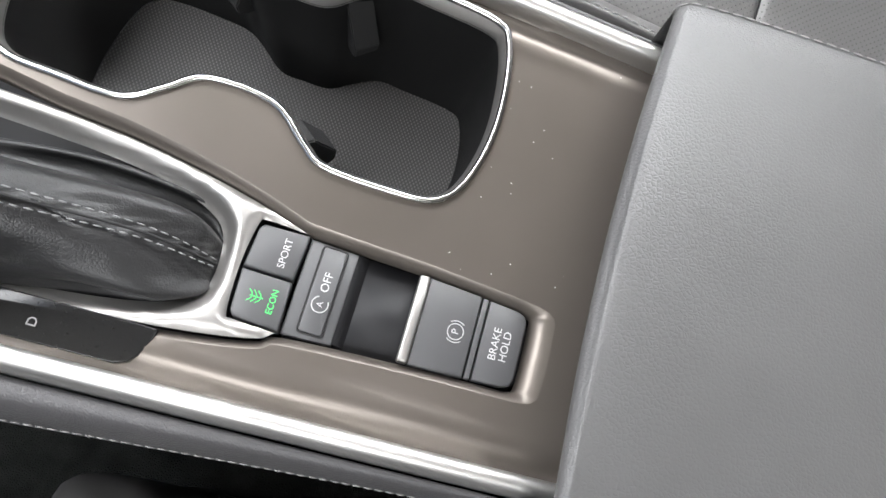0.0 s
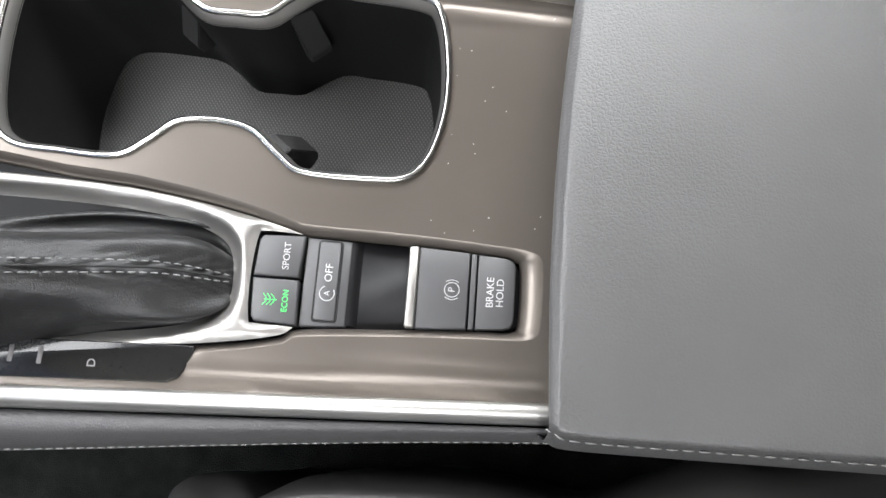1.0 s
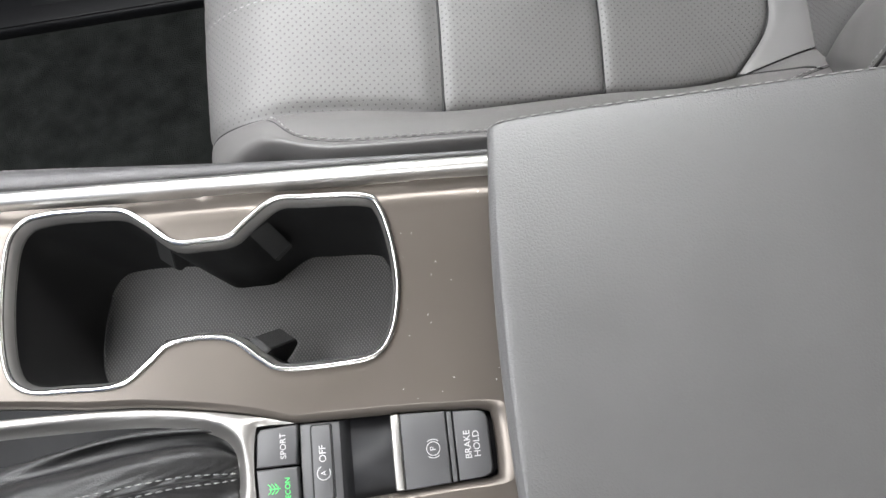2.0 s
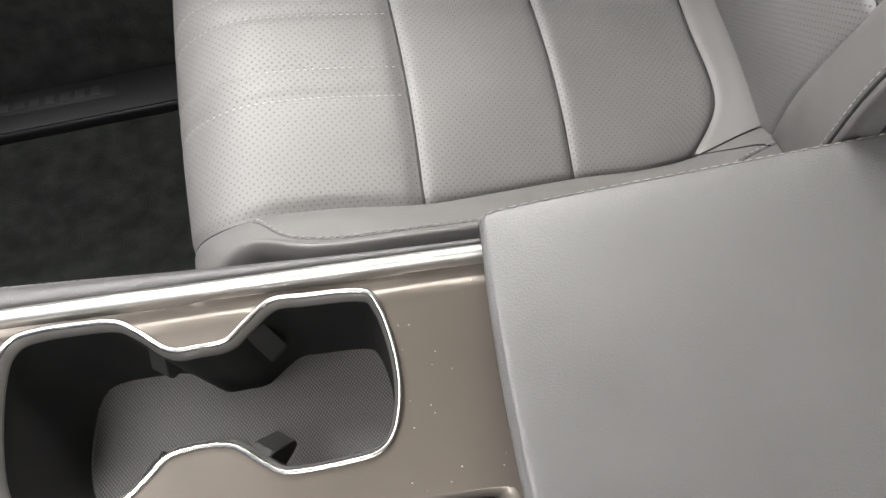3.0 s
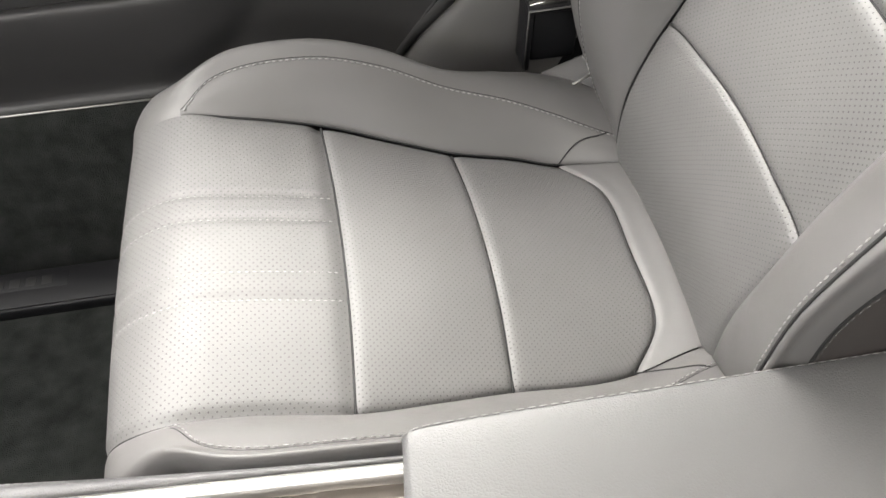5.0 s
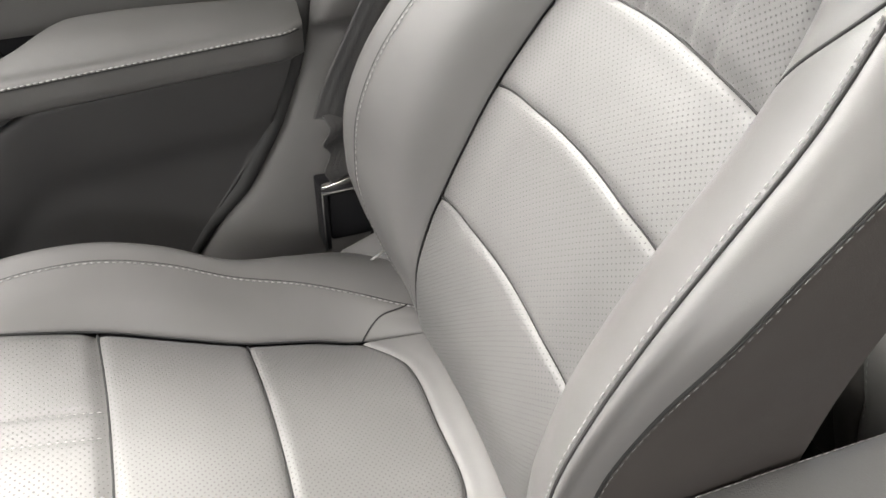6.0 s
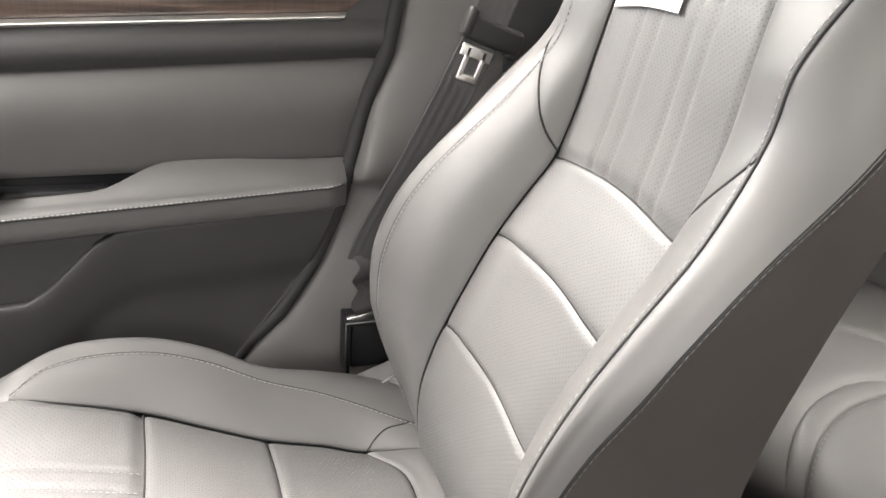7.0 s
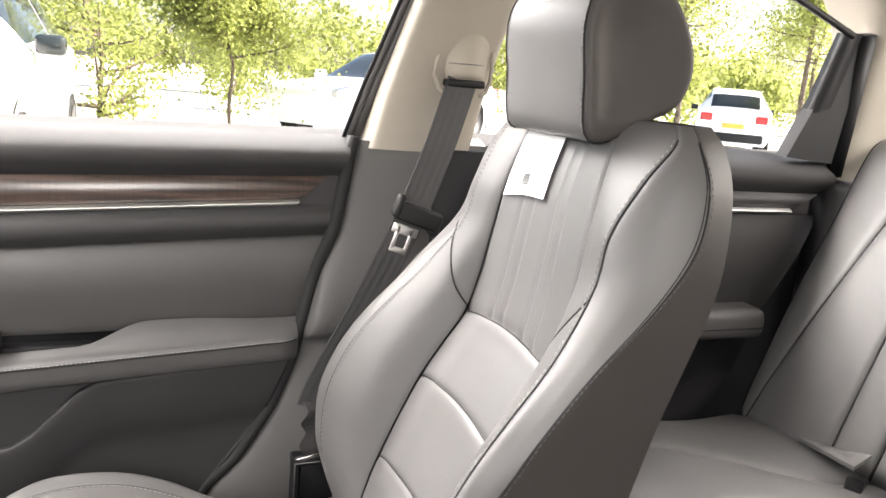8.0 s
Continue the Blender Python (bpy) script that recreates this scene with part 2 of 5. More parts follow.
def box(x0, x1, y0, y1, z0, z1, bevel=0.0, seg=2):
    bm = bmesh.new()
    bmesh.ops.create_cube(bm, size=1.0)
    for v in bm.verts:
        v.co = Vector(((x0 + x1) / 2 + v.co.x * (x1 - x0), (y0 + y1) / 2 + v.co.y * (y1 - y0), (z0 + z1) / 2 + v.co.z * (z1 - z0)))
    if bevel:
        bmesh.ops.bevel(bm, geom=bm.edges[:], offset=bevel, segments=seg, profile=0.5, affect="EDGES", clamp_overlap=True)
    return bm


def moved(bm, m):
    bm.transform(m)
    return bm


def cr(p0, p1, p2, p3, t):
    return 0.5 * (2 * p1 + (p2 - p0) * t + (2 * p0 - 5 * p1 + 4 * p2 - p3) * t * t + (3 * p1 - p0 - 3 * p2 + p3) * t ** 3)


def spline(points, t):
    """Catmull-Rom through points, t from 0 to len - 1."""
    P = np.asarray(points, float)
    i = int(min(max(math.floor(t), 0), len(P) - 2))
    a, b = P[max(i - 1, 0)], P[min(i + 2, len(P) - 1)]
    if i == 0:
        a = 2 * P[0] - P[1]
    if i == len(P) - 2:
        b = 2 * P[-1] - P[-2]
    return cr(a, P[i], P[i + 1], b, t - i)


def curve_points(points, n, closed=False):
    P = list(points)
    if closed:
        P = [P[-1]] + P + P[:2]
        return [spline(P, 1 + (len(P) - 3) * k / n) for k in range(n)]
    return [spline(P, (len(P) - 1) * k / (n - 1)) for k in range(n)]


class Skin:
    """A smooth surface through rows of points; rows run along u, columns along v."""

    def __init__(self, rows, sign=1):
        P = np.asarray(rows, float)
        self.nu, self.nv, self.sign = P.shape[0] - 1, P.shape[1] - 1, sign
        P = np.concatenate([2 * P[:1] - P[1:2], P, 2 * P[-1:] - P[-2:-1]], 0)
        self.P = np.concatenate([2 * P[:, :1] - P[:, 1:2], P, 2 * P[:, -1:] - P[:, -2:-1]], 1)

    @staticmethod
    def weights(t):
        return np.stack([-t + 2 * t ** 2 - t ** 3, 2 - 5 * t ** 2 + 3 * t ** 3, t + 4 * t ** 2 - 3 * t ** 3, -t ** 2 + t ** 3]) / 2

    @staticmethod
    def slopes(t):
        return np.stack([-1 + 4 * t - 3 * t ** 2, -10 * t + 9 * t ** 2, 1 + 8 * t - 9 * t ** 2, -2 * t + 3 * t ** 2]) / 2

    def both(self, u, v):
        """Places and normals for arrays of u and v."""
        u, v = np.asarray(u, float), np.asarray(v, float)
        i, j = np.clip(np.floor(u), 0, self.nu - 1).astype(int), np.clip(np.floor(v), 0, self.nv - 1).astype(int)
        wu, wv, du, dv = self.weights(u - i), self.weights(v - j), self.slopes(u - i), self.slopes(v - j)
        p, a, b = 0, 0, 0
        for m in range(4):
            for n in range(4):
                q = self.P[i + m, j + n]
                p = p + q * (wu[m] * wv[n])[..., None]
                a = a + q * (du[m] * wv[n])[..., None]
                b = b + q * (wu[m] * dv[n])[..., None]
        n = np.cross(a, b) * self.sign
        return p, n / (np.linalg.norm(n, axis=-1, keepdims=True) + 1e-12)

    def at(self, u, v):
        return self.both(u, v)[0]

    def normal(self, u, v):
        return self.both(u, v)[1]


def ease(x):
    x = min(max(x, 0.0), 1.0)
    return x * x * (3 - 2 * x)


def panel(name, S, u0, u1, v0, v1, material, parent, nu=24, nv=24, dip=0.004, roll=0.012, edges="abcd", label="", relief=None, puff=0.0):
    """A padded panel of a skin: it falls by dip towards the sewn edges (a: u0, b: u1, c: v0, d: v1). u0, u1 may depend on v."""
    f0 = u0 if callable(u0) else (lambda v: u0)
    f1 = u1 if callable(u1) else (lambda v: u1)
    g0 = v0 if callable(v0) else (lambda s: v0)
    g1 = v1 if callable(v1) else (lambda s: v1)

    def steps(n):
        k = np.linspace(0, 1, n)
        return 0.5 * k + 0.5 * (0.5 - 0.5 * np.cos(np.pi * k))

    us, vs = steps(nu), steps(nv)
    UU, VV = np.zeros((nu, nv)), np.zeros((nu, nv))
    for i, a in enumerate(us):
        for j, b in enumerate(vs):
            v = g0(a) + (g1(a) - g0(a)) * b
            UU[i, j], VV[i, j] = f0(v) + (f1(v) - f0(v)) * a, v
    G, N = S.both(UU, VV)
    lu = np.concatenate([np.zeros((1, nv)), np.cumsum(np.linalg.norm(np.diff(G, axis=0), axis=2), axis=0)])
    lv = np.concatenate([np.zeros((nu, 1)), np.cumsum(np.linalg.norm(np.diff(G, axis=1), axis=2), axis=1)], axis=1)
    off = np.zeros((nu, nv))
    for i in range(nu):
        for j in range(nv):
            ds = []
            if "a" in edges: ds.append(lu[i, j])
            if "b" in edges: ds.append(lu[-1, j] - lu[i, j])
            if "c" in edges: ds.append(lv[i, j])
            if "d" in edges: ds.append(lv[i, -1] - lv[i, j])
            d = 0.0
            for q in ds:
                d -= dip * (1 - math.sqrt(max(0, 1 - (1 - min(q / roll, 1)) ** 2)))
            d += puff * math.sin(math.pi * us[i]) * math.sin(math.pi * vs[j])
            if relief:
                d += relief(lu[i, j], lv[i, j] - lv[i, nv // 2], us[i], vs[j])
            off[i, j] = max(d, -dip * 1.3) if not relief else d
    V = (G + N * off[:, :, None]).reshape(-1, 3)
    mid = lv[:, nv // 2][:, None]
    UV = np.stack([lu[:, nv // 2][:, None] + 0 * lv, lv - mid], axis=2).reshape(-1, 2)
    F = []
    for i in range(nu - 1):
        for j in range(nv - 1):
            q = (i * nv + j, (i + 1) * nv + j, (i + 1) * nv + j + 1, i * nv + j + 1)
            F.append(q if S.sign > 0 else q[::-1])
    return part(name, meshed(V, F, UV), material, parent, label)


def tube(points, r, n=6, closed=False):
    """A round cord along points."""
    P = [Vector(p) for p in points]
    V, F = [], []
    m = len(P)
    for k, p in enumerate(P):
        d = (P[(k + 1) % m] - P[k - 1]) if closed else (P[min(k + 1, m - 1)] - P[max(k - 1, 0)])
        d.normalize()
        a = d.cross(Vector((0.13, 0.31, 0.94)))
        if a.length < 1e-4:
            a = d.cross(Vector((1, 0, 0)))
        a.normalize()
        b = d.cross(a)
        for q in range(n):
            w = 2 * math.pi * q / n
            V.append(p + (a * math.cos(w) + b * math.sin(w)) * r)
    for k in range(m if closed else m - 1):
        for q in range(n):
            F.append((k * n + q, k * n + (q + 1) % n, ((k + 1) % m) * n + (q + 1) % n, ((k + 1) % m) * n + q))
    if not closed:
        F += [tuple(range(n))[::-1], tuple((m - 1) * n + q for q in range(n))]
    return meshed(V, F)


def dashes(points, length=0.0042, gap=0.0022, r=0.0004):
    """Separate stitches along a line of points."""
    P = [Vector(p) for p in points]
    L = [0.0]
    for a, b in zip(P, P[1:]):
        L.append(L[-1] + (b - a).length)

    def at(s):
        k = min(max(int(np.searchsorted(L, s)) - 1, 0), len(P) - 2)
        return P[k].lerp(P[k + 1], (s - L[k]) / max(L[k + 1] - L[k], 1e-9))

    V, F, s = [], [], 0.0
    while s + length < L[-1]:
        a, c, b = at(s), at(s + length / 2), at(s + length)
        d = (b - a).normalized()
        x = d.cross(Vector((0.13, 0.31, 0.94))).normalized()
        y = d.cross(x)
        base = len(V)
        for p, k in ((a, 0.5), (c, 1.0), (b, 0.5)):
            for w in range(4):
                V.append(p + (x * math.cos(w * math.pi / 2) + y * math.sin(w * math.pi / 2)) * r * k)
        for ring in (0, 4):
            for w in range(4):
                F.append((base + ring + w, base + ring + (w + 1) % 4, base + ring + 4 + (w + 1) % 4, base + ring + 4 + w))
        F += [(base + 3, base + 2, base + 1, base), (base + 8, base + 9, base + 10, base + 11)]
        s += length + gap
    return meshed(V, F)


def on_skin(S, uv, n=60, lift=0.0):
    """Points on a skin along a smooth line of (u, v)."""
    out = []
    for u, v in curve_points(uv, n):
        out.append(S.at(u, v) + S.normal(u, v) * lift)
    return out


def prism(outline, z0, z1, bevel=0.0, seg=2):
    """A flat piece with the given plan outline."""
    bm = bmesh.new()
    vs = [bm.verts.new((p[0], p[1], z0)) for p in outline]
    f = bm.faces.new(vs)
    f.normal_update()
    if f.normal.z > 0:
        f.normal_flip()
    r = bmesh.ops.extrude_face_region(bm, geom=[f])
    top = [e for e in r["geom"] if isinstance(e, bmesh.types.BMVert)]
    for v in top:
        v.co.z = z1
    if bevel:
        es = [e for e in bm.edges if all(abs(v.co.z - z1) < 1e-6 for v in e.verts)]
        bmesh.ops.bevel(bm, geom=es, offset=bevel, segments=seg, profile=0.5, affect="EDGES", clamp_overlap=True)
    bmesh.ops.recalc_face_normals(bm, faces=bm.faces[:])
    return bm


def inside(p, poly):
    c = False
    for (x0, y0), (x1, y1) in zip(poly, list(poly[1:]) + [poly[0]]):
        if (y0 > p[1]) != (y1 > p[1]) and p[0] < (x1 - x0) * (p[1] - y0) / (y1 - y0) + x0:
            c = not c
    return c


def reach(p, poly):
    """Distance of p from a closed outline."""
    A = np.asarray(poly, float)
    B = np.roll(A, -1, axis=0)
    d = B - A
    t = np.clip(((np.asarray(p) - A) * d).sum(1) / ((d * d).sum(1) + 1e-12), 0, 1)
    return float(np.min(np.linalg.norm(A + d * t[:, None] - np.asarray(p), axis=1)))


def sheet(outer, holes, height, step=0.006):
    """A dense sheet with openings; its height is a function of the plan."""
    from mathutils import geometry
    pts, edges = [], []
    for loop in [outer] + holes:
        b = len(pts)
        pts += [Vector((p[0], p[1])) for p in loop]
        edges += [(b + k, b + (k + 1) % len(loop)) for k in range(len(loop))]
    xs, ys = [p[0] for p in outer], [p[1] for p in outer]
    for x in np.arange(min(xs), max(xs), step):
        for y in np.arange(min(ys), max(ys), step):
            q = (float(x), float(y))
            if inside(q, outer) and not any(inside(q, h) for h in holes) and min(reach(q, l) for l in [outer] + holes) > step * 0.4:
                pts.append(Vector(q))
    co, _, faces, *_ = geometry.delaunay_2d_cdt(pts, edges, [], 0, 1e-6)
    keep = []
    for f in faces:
        c = sum((co[i] for i in f), Vector((0, 0))) / len(f)
        if inside(c, outer) and not any(inside(c, h) for h in holes):
            keep.append(f if (co[f[1]] - co[f[0]]).cross(co[f[2]] - co[f[0]]) > 0 else tuple(reversed(f)))
    return meshed([(p[0], p[1], height(p[0], p[1])) for p in co], keep)


def letters(text, size, m, parent, material, name="legend", depth=0.0002):
    """Built-in font, laid at pose m, as a mesh part."""
    cu = bpy.data.curves.new("text", "FONT")
    cu.body, cu.size, cu.align_x, cu.align_y, cu.extrude = text, size, "CENTER", "CENTER", depth
    o = bpy.data.objects.new("text", cu)
    scene.collection.objects.link(o)
    bpy.context.view_layer.update()
    me = bpy.data.meshes.new_from_object(o.evaluated_get(bpy.context.evaluated_depsgraph_get()))
    bpy.data.objects.remove(o)
    bm = bmesh.new()
    bm.from_mesh(me)
    bpy.data.meshes.remove(me)
    bm.transform(m)
    return part(name, bm, material, parent, smooth=False)


# ---- cabin shell ----
FLOOR = 0.06
MID = 0.1215         # the car's middle plane
CAR_R, CAR_L = 0.86, -0.617


def structure(name, bm, material, label, category, smooth=False):
    return tagged(part(name, bm, material, None, smooth=smooth), label, category, kind="structure")


structure("floor", box(-1.3, 2.0, CAR_L, CAR_R, FLOOR - 0.04, FLOOR), CARPET, "dark grey loop-pile car floor carpet", "floor")
# front lip is unseen, added to keep windscreen light off the head restraints
structure("ceiling", join(box(-0.35, 1.75, CAR_L - 0.05, CAR_R - 0.1, 1.24, 1.28), box(-0.42, -0.35, CAR_L - 0.05, CAR_R - 0.1, 1.17, 1.28)), HEADLINER, "ivory fabric headliner of the car with an added shading lip", "ceiling")
structure("wall_front", box(-1.3, -0.95, CAR_L, CAR_R, FLOOR, 0.92, 0.05), BLACK, "black dashboard and bulkhead of the car", "dashboard")
# unseen wall, added to block the low sky in front of the windscreen
structure("wall_front_light_block", box(-0.99, -0.95, CAR_L, CAR_R, 0.92, 1.15), BLACK, "unseen dark wall added to block low sky light ahead", "cowl")
structure("wall_left", box(-1.0, 1.7, CAR_L - 0.06, CAR_L, FLOOR, 0.88), DOORSKIN, "dark plastic door side by the driver", "car side")
# unseen wall, added to block side light except through the driver's window
structure("wall_left_light_block", join(box(-0.45, -0.32, CAR_L - 0.05, CAR_L - 0.02, 0.88, 1.28), box(0.12, 1.7, CAR_L - 0.05, CAR_L - 0.02, 0.88, 1.28),
                                  box(-0.32, 0.12, CAR_L - 0.05, CAR_L - 0.02, 0.88, 0.95), box(-0.32, 0.12, CAR_L - 0.05, CAR_L - 0.02, 1.2, 1.28)), BLACK, "unseen dark wall added to block driver side light, with a window opening", "car side")
structure("wall_right", box(-1.0, 1.7, .872, .90, FLOOR - .04, .86), BLACK, "black body side behind the door trims", "car side")
structure("wall_rear", box(1.60, 1.95, CAR_L, CAR_R, FLOOR, 0.92), BLACK, "dark parcel shelf and rear bulkhead", "bulkhead")


# ---- passenger and driver seat ----
def seat(yc, inner, label, fine=1.0):
    """A bucket seat; inner is the side of the console, +1 or -1 along y."""
    T = thing("car_seat", label, "car seat", (0.1, yc, FLOOR), "front seats")
    n = lambda k: max(5, int(k * fine))

    # cushion: x, centre z, edge v z, ridge v z, bow
    rows = [(-.13, .20, .15, .20, .185, .20, 0), (-.165, .30, .15, .30, .187, .30, -.004), (-.173, .37, .152, .37, .188, .37, -.004),
            (-.158, .415, .154, .415, .18, .412, -.003), (-.115, .438, .153, .435, .174, .449, 0), (-.06, .432, .150, .425, .193, .461, .003),
            (.015, .412, .1525, .404, .198, .458, .006), (.08, .394, .145, .384, .195, .440, .006), (.142, .374, .137, .365, .186, .412, .007),
            (.205, .357, .134, .349, .177, .393, .012), (.254, .344, .126, .338, .164, .377, .037), (.325, .345, .112, .343, .138, .356, .010),
            (.42, .33, .11, .33, .13, .33, 0)]
    grid, wings = [], {-1: [], 1: []}
    for k, (x, zc, ev, ez, rv, rz, bow) in enumerate(rows):
        half = {}
        for s in (-1, 1):
            tight = 0.45 if s == inner else 1.0
            top = min(1.0, max(0.0, (k - 3) / 2))
            lift = 0 if s == inner else {3: .003, 4: .008, 5: .011, 6: .006, 7: .002}.get(k, 0)
            half[s] = [(x + bow * (.93 if k == 10 else .75), s * ev * (.62 if k == 10 else .5), zc * .75 + ez * .25), (x, s * ev, ez + lift), (x, s * (ev + .01), ez + lift)]
            # bolster section: sewn edge, slope, stitched ridge, rounded crest, outer side
            gv, gz = (rv, rz) if s == inner else (rv + {4: -.004, 5: -.002}.get(k, 0), rz + {3: .007, 4: .001}.get(k, 0))
            flare = .03 * max(0, k - 8)
            sect = [(x, ev, ez + lift), (x, ev + (gv - ev) * .46, ez + lift + (gz - ez - lift) * .58), (x, gv, gz)]
            for dv, dz, dx in ((.016, .008, .004), (.028, -.004, .012), (.036, -.026, .03), (.039, -.075, .06)):
                sect.append((x + dx * (1 - top), gv + dv * tight + flare * dv / .04, gz + dz * (top if dz > 0 else .1 + .9 * top)))
            sect.append((x + .02 + .05 * (1 - top), gv + .036 * tight + flare, .19))
            sect = [(p, yc + s * q, r) for p, q, r in sect]
            wings[s].append(sect if s > 0 else sect[::-1])
        grid.append([*[(p[0], yc + p[1], p[2]) for p in half[-1][::-1]], (x + bow, yc, zc), *[(p[0], yc + p[1], p[2]) for p in half[1]]])
    C = Skin(grid, 1)
    W = {q: Skin(wings[q], 1) for q in wings}

    def channels(lu, lv, a, b):
        d = 0.0
        for c in (-.056, -.028, .028, .056):
            d -= 0.0016 * math.exp(-((lv - c) / 0.0028) ** 2)
        q = min(lu, 9)
        free = ease((a - .68) / .12)     # the outer front corner is one piece with the front
        k0, k1 = (1, free) if inner < 0 else (free, 1)
        return d * ease((a - 0.25) / 0.2) - 0.0042 * (1 - ease((1 - a) / 0.036)) - 0.003 * k0 * (1 - ease(b / 0.05)) - 0.003 * k1 * (1 - ease((1 - b) / 0.05))

    cushion = part("cushion_core", box(-.12, .38, yc - .15, yc + .15, .16, .33, .03), BLACK, T)
    panel("cushion_front_panel", C, 0.6, 6, 1, 5, PERF, T, n(46), n(90), relief=channels, dip=0, edges="", label="perforated leather panel with four stitched channels")
    panel("cushion_middle_panel", C, 6, 8, 1, 5, PERF_FINE, T, n(26), n(36), dip=.0042, roll=.012)
    panel("cushion_rear_panel", C, 8, 10, 1, 5, PERF_FINE, T, n(26), n(36), dip=.0042, roll=.012)
    panel("cushion_rear_strip", C, 10, 12, 1, 5, LEATHER, T, n(20), n(30), dip=.004, edges="a")
    for s, a, b, c in ((1, 0, 2, 7), (-1, 7, 5, 0)):
        S, near = W[s], "c" if s > 0 else "d"
        lo, hi = min(a, b), max(a, b)
        panel("cushion_bolster", S, 4.1, 12, lo, hi, LEATHER, T, n(70), n(22), dip=.0022, roll=.008, edges=near, label="smooth leather bolster with a stitched ridge")
        lo, hi = min(b, c), max(b, c)
        panel("cushion_side", S, 4.1, 12, lo, hi, LEATHER, T, n(70), n(26), dip=0, edges="")
        lo, hi = min(a, c), max(a, c)
        panel("cushion_corner", S, 0.3, 4.1, lo, hi, LEATHER, T, n(36), n(34), dip=.0022, roll=.008, edges="" if s != inner else near)
        q = 0.07 if s > 0 else -0.07
        ridge = [(4.15, a + (b - a) * .2), (4.5, b - 5 * q), (5.0, b - 2 * q)] + [(u, b - 1.2 * q) for u in (6, 7, 8, 9, 10, 11, 11.6)]
        part("stitching", dashes(on_skin(S, ridge, 160, .0009), .0040, .0022, .0007), THREAD, T)
        part("seam", tube(on_skin(S, [(4.1, a + (b - a) * .3), (4.5, b - 3.5 * q), (5.0, b - .6 * q)] + [(u, b) for u in (6, 7, 8, 9, 10, 11, 11.8)], 80, -.0003), .0006), SEAM, T)
        part("seam", tube(on_skin(S, [(u, a) for u in ((.6, 2, 3, 4) if s == inner else (4.3,)) + (5, 6, 7, 8, 9, 10)], 80, -.0026), .0013), SEAM, T)
        part("seam", tube(on_skin(S, [(10, a), (10.35, (a + b) / 2), (10.8, b)], 20, .0001), .0009), SEAM, T)
    for u in (6, 8, 10):
        part("seam", tube(on_skin(C, [(u, v) for v in np.linspace(1, 5, 9)], 50, -.0042), .0013), SEAM, T)
    for c in (-.056, -.028, .028, .056):
        v = 3 + c / .0763
        part("stitching", dashes(on_skin(C, [(u, v) for u in (2.6, 3, 4, 5, 5.97)], 60, -.0010), .003, .003, .0005), THREAD, T)

    # backrest: z, insert x, insert half width, ridge v x, side v x, back x
    rows = [(.30, .325, .132, .185, .355, .205, .375, .44), (.36, .314, .131, .196, .318, .222, .343, .455), (.42, .313, .130, .207, .292, .229, .316, .465),
            (.47, .324, .129, .212, .277, .231, .300, .47), (.503, .336, .1285, .214, .272, .232, .296, .472), (.56, .360, .1275, .213, .274, .232, .298, .475),
            (.613, .385, .1265, .211, .292, .232, .318, .484), (.66, .413, .124, .206, .32, .232, .346, .494), (.70, .437, .121, .199, .353, .231, .370, .503),
            (.75, .450, .117, .188, .398, .229, .408, .512), (.81, .459, .112, .171, .440, .226, .465, .52), (.86, .467, .107, .166, .453, .222, .500, .526),
            (.91, .480, .101, .174, .476, .212, .512, .530), (.945, .493, .095, .176, .502, .19, .518, .532), (.962, .512, .09, .152, .518, .165, .526, .534)]
    zs = [r[0] for r in rows]
    u_at = lambda z: float(np.interp(z, zs, range(len(zs))))
    grid, shell = [], []
    for z, xi, ev, rv, rx, sv, sx, bx in rows:
        bx += .022 * ease((z - .70) / .14) - .014 * (1 - ease((z - .60) / .2))
        half = {}
        arch = .012 * ease((z - .33) / .15) * (1 - ease((z - .88) / .08))
        for s in (-1, 1):
            tuck = .009 * (1 - ease((z - .56) / .14)) if s == inner else 0
            deep = .006 * ease((z - .62) / .16) * (1 - ease((z - .90) / .06)) if s == inner else 0
            half[s] = [(xi + .004, s * ev * .5, z + arch * .75), (xi, s * ev, z),
                       (xi + (rx - xi) * .58, s * (ev + (rv - ev) * .32), z), (rx, s * rv, z),
                       (rx + (sx + deep - rx) * .35, s * (rv + (sv - tuck - rv) * .62), z), (sx + deep, s * (sv - tuck), z), (bx, s * (sv - .012), z)]
        grid.append([*[(p[0], yc + p[1], p[2]) for p in half[-1][::-1]], (xi + .006, yc, z + arch), *[(p[0], yc + p[1], p[2]) for p in half[1]]])
        b = .018 * (1 - ease((z - .9) / .06))
        shell.append([(bx, yc - (sv - .012), z), (bx + b, yc - .12, z), (bx + b * 1.2, yc, z), (bx + b, yc + .12, z), (bx, yc + (sv - .012), z)])
    B = Skin(grid, 1)
    K = Skin(shell, -1)
    lerp = lambda p, q, f: tuple(m + (w - m) * f for m, w in zip(p, q))
    W = {1: Skin([g[9:14] for g in grid], 1), -1: Skin([g[1:6] for g in grid], 1)}
    O = {1: Skin([[g[13], lerp(g[13], g[14], .5), g[14]] for g in grid], 1), -1: Skin([[g[0], lerp(g[0], g[1], .5), g[1]] for g in grid], 1)}

    def flutes(lu, lv, a, b):
        d = 0.0
        for c in (-.056, -.028, .028, .056):
            d -= 0.0022 * math.exp(-((lv - c * (1 - .25 * a)) / 0.004) ** 2)
        return d * ease((1 - a) / 0.1) - 0.004 * (1 - ease(a / 0.05)) - 0.004 * (1 - ease(b / 0.06)) - 0.004 * (1 - ease((1 - b) / 0.06))

    u1, u2, u3 = 4, 6, 8
    panel("backrest_base_panel", B, 0, u1, 5, 9, PERF_FINE, T, n(26), n(36), dip=.0042, roll=.012)
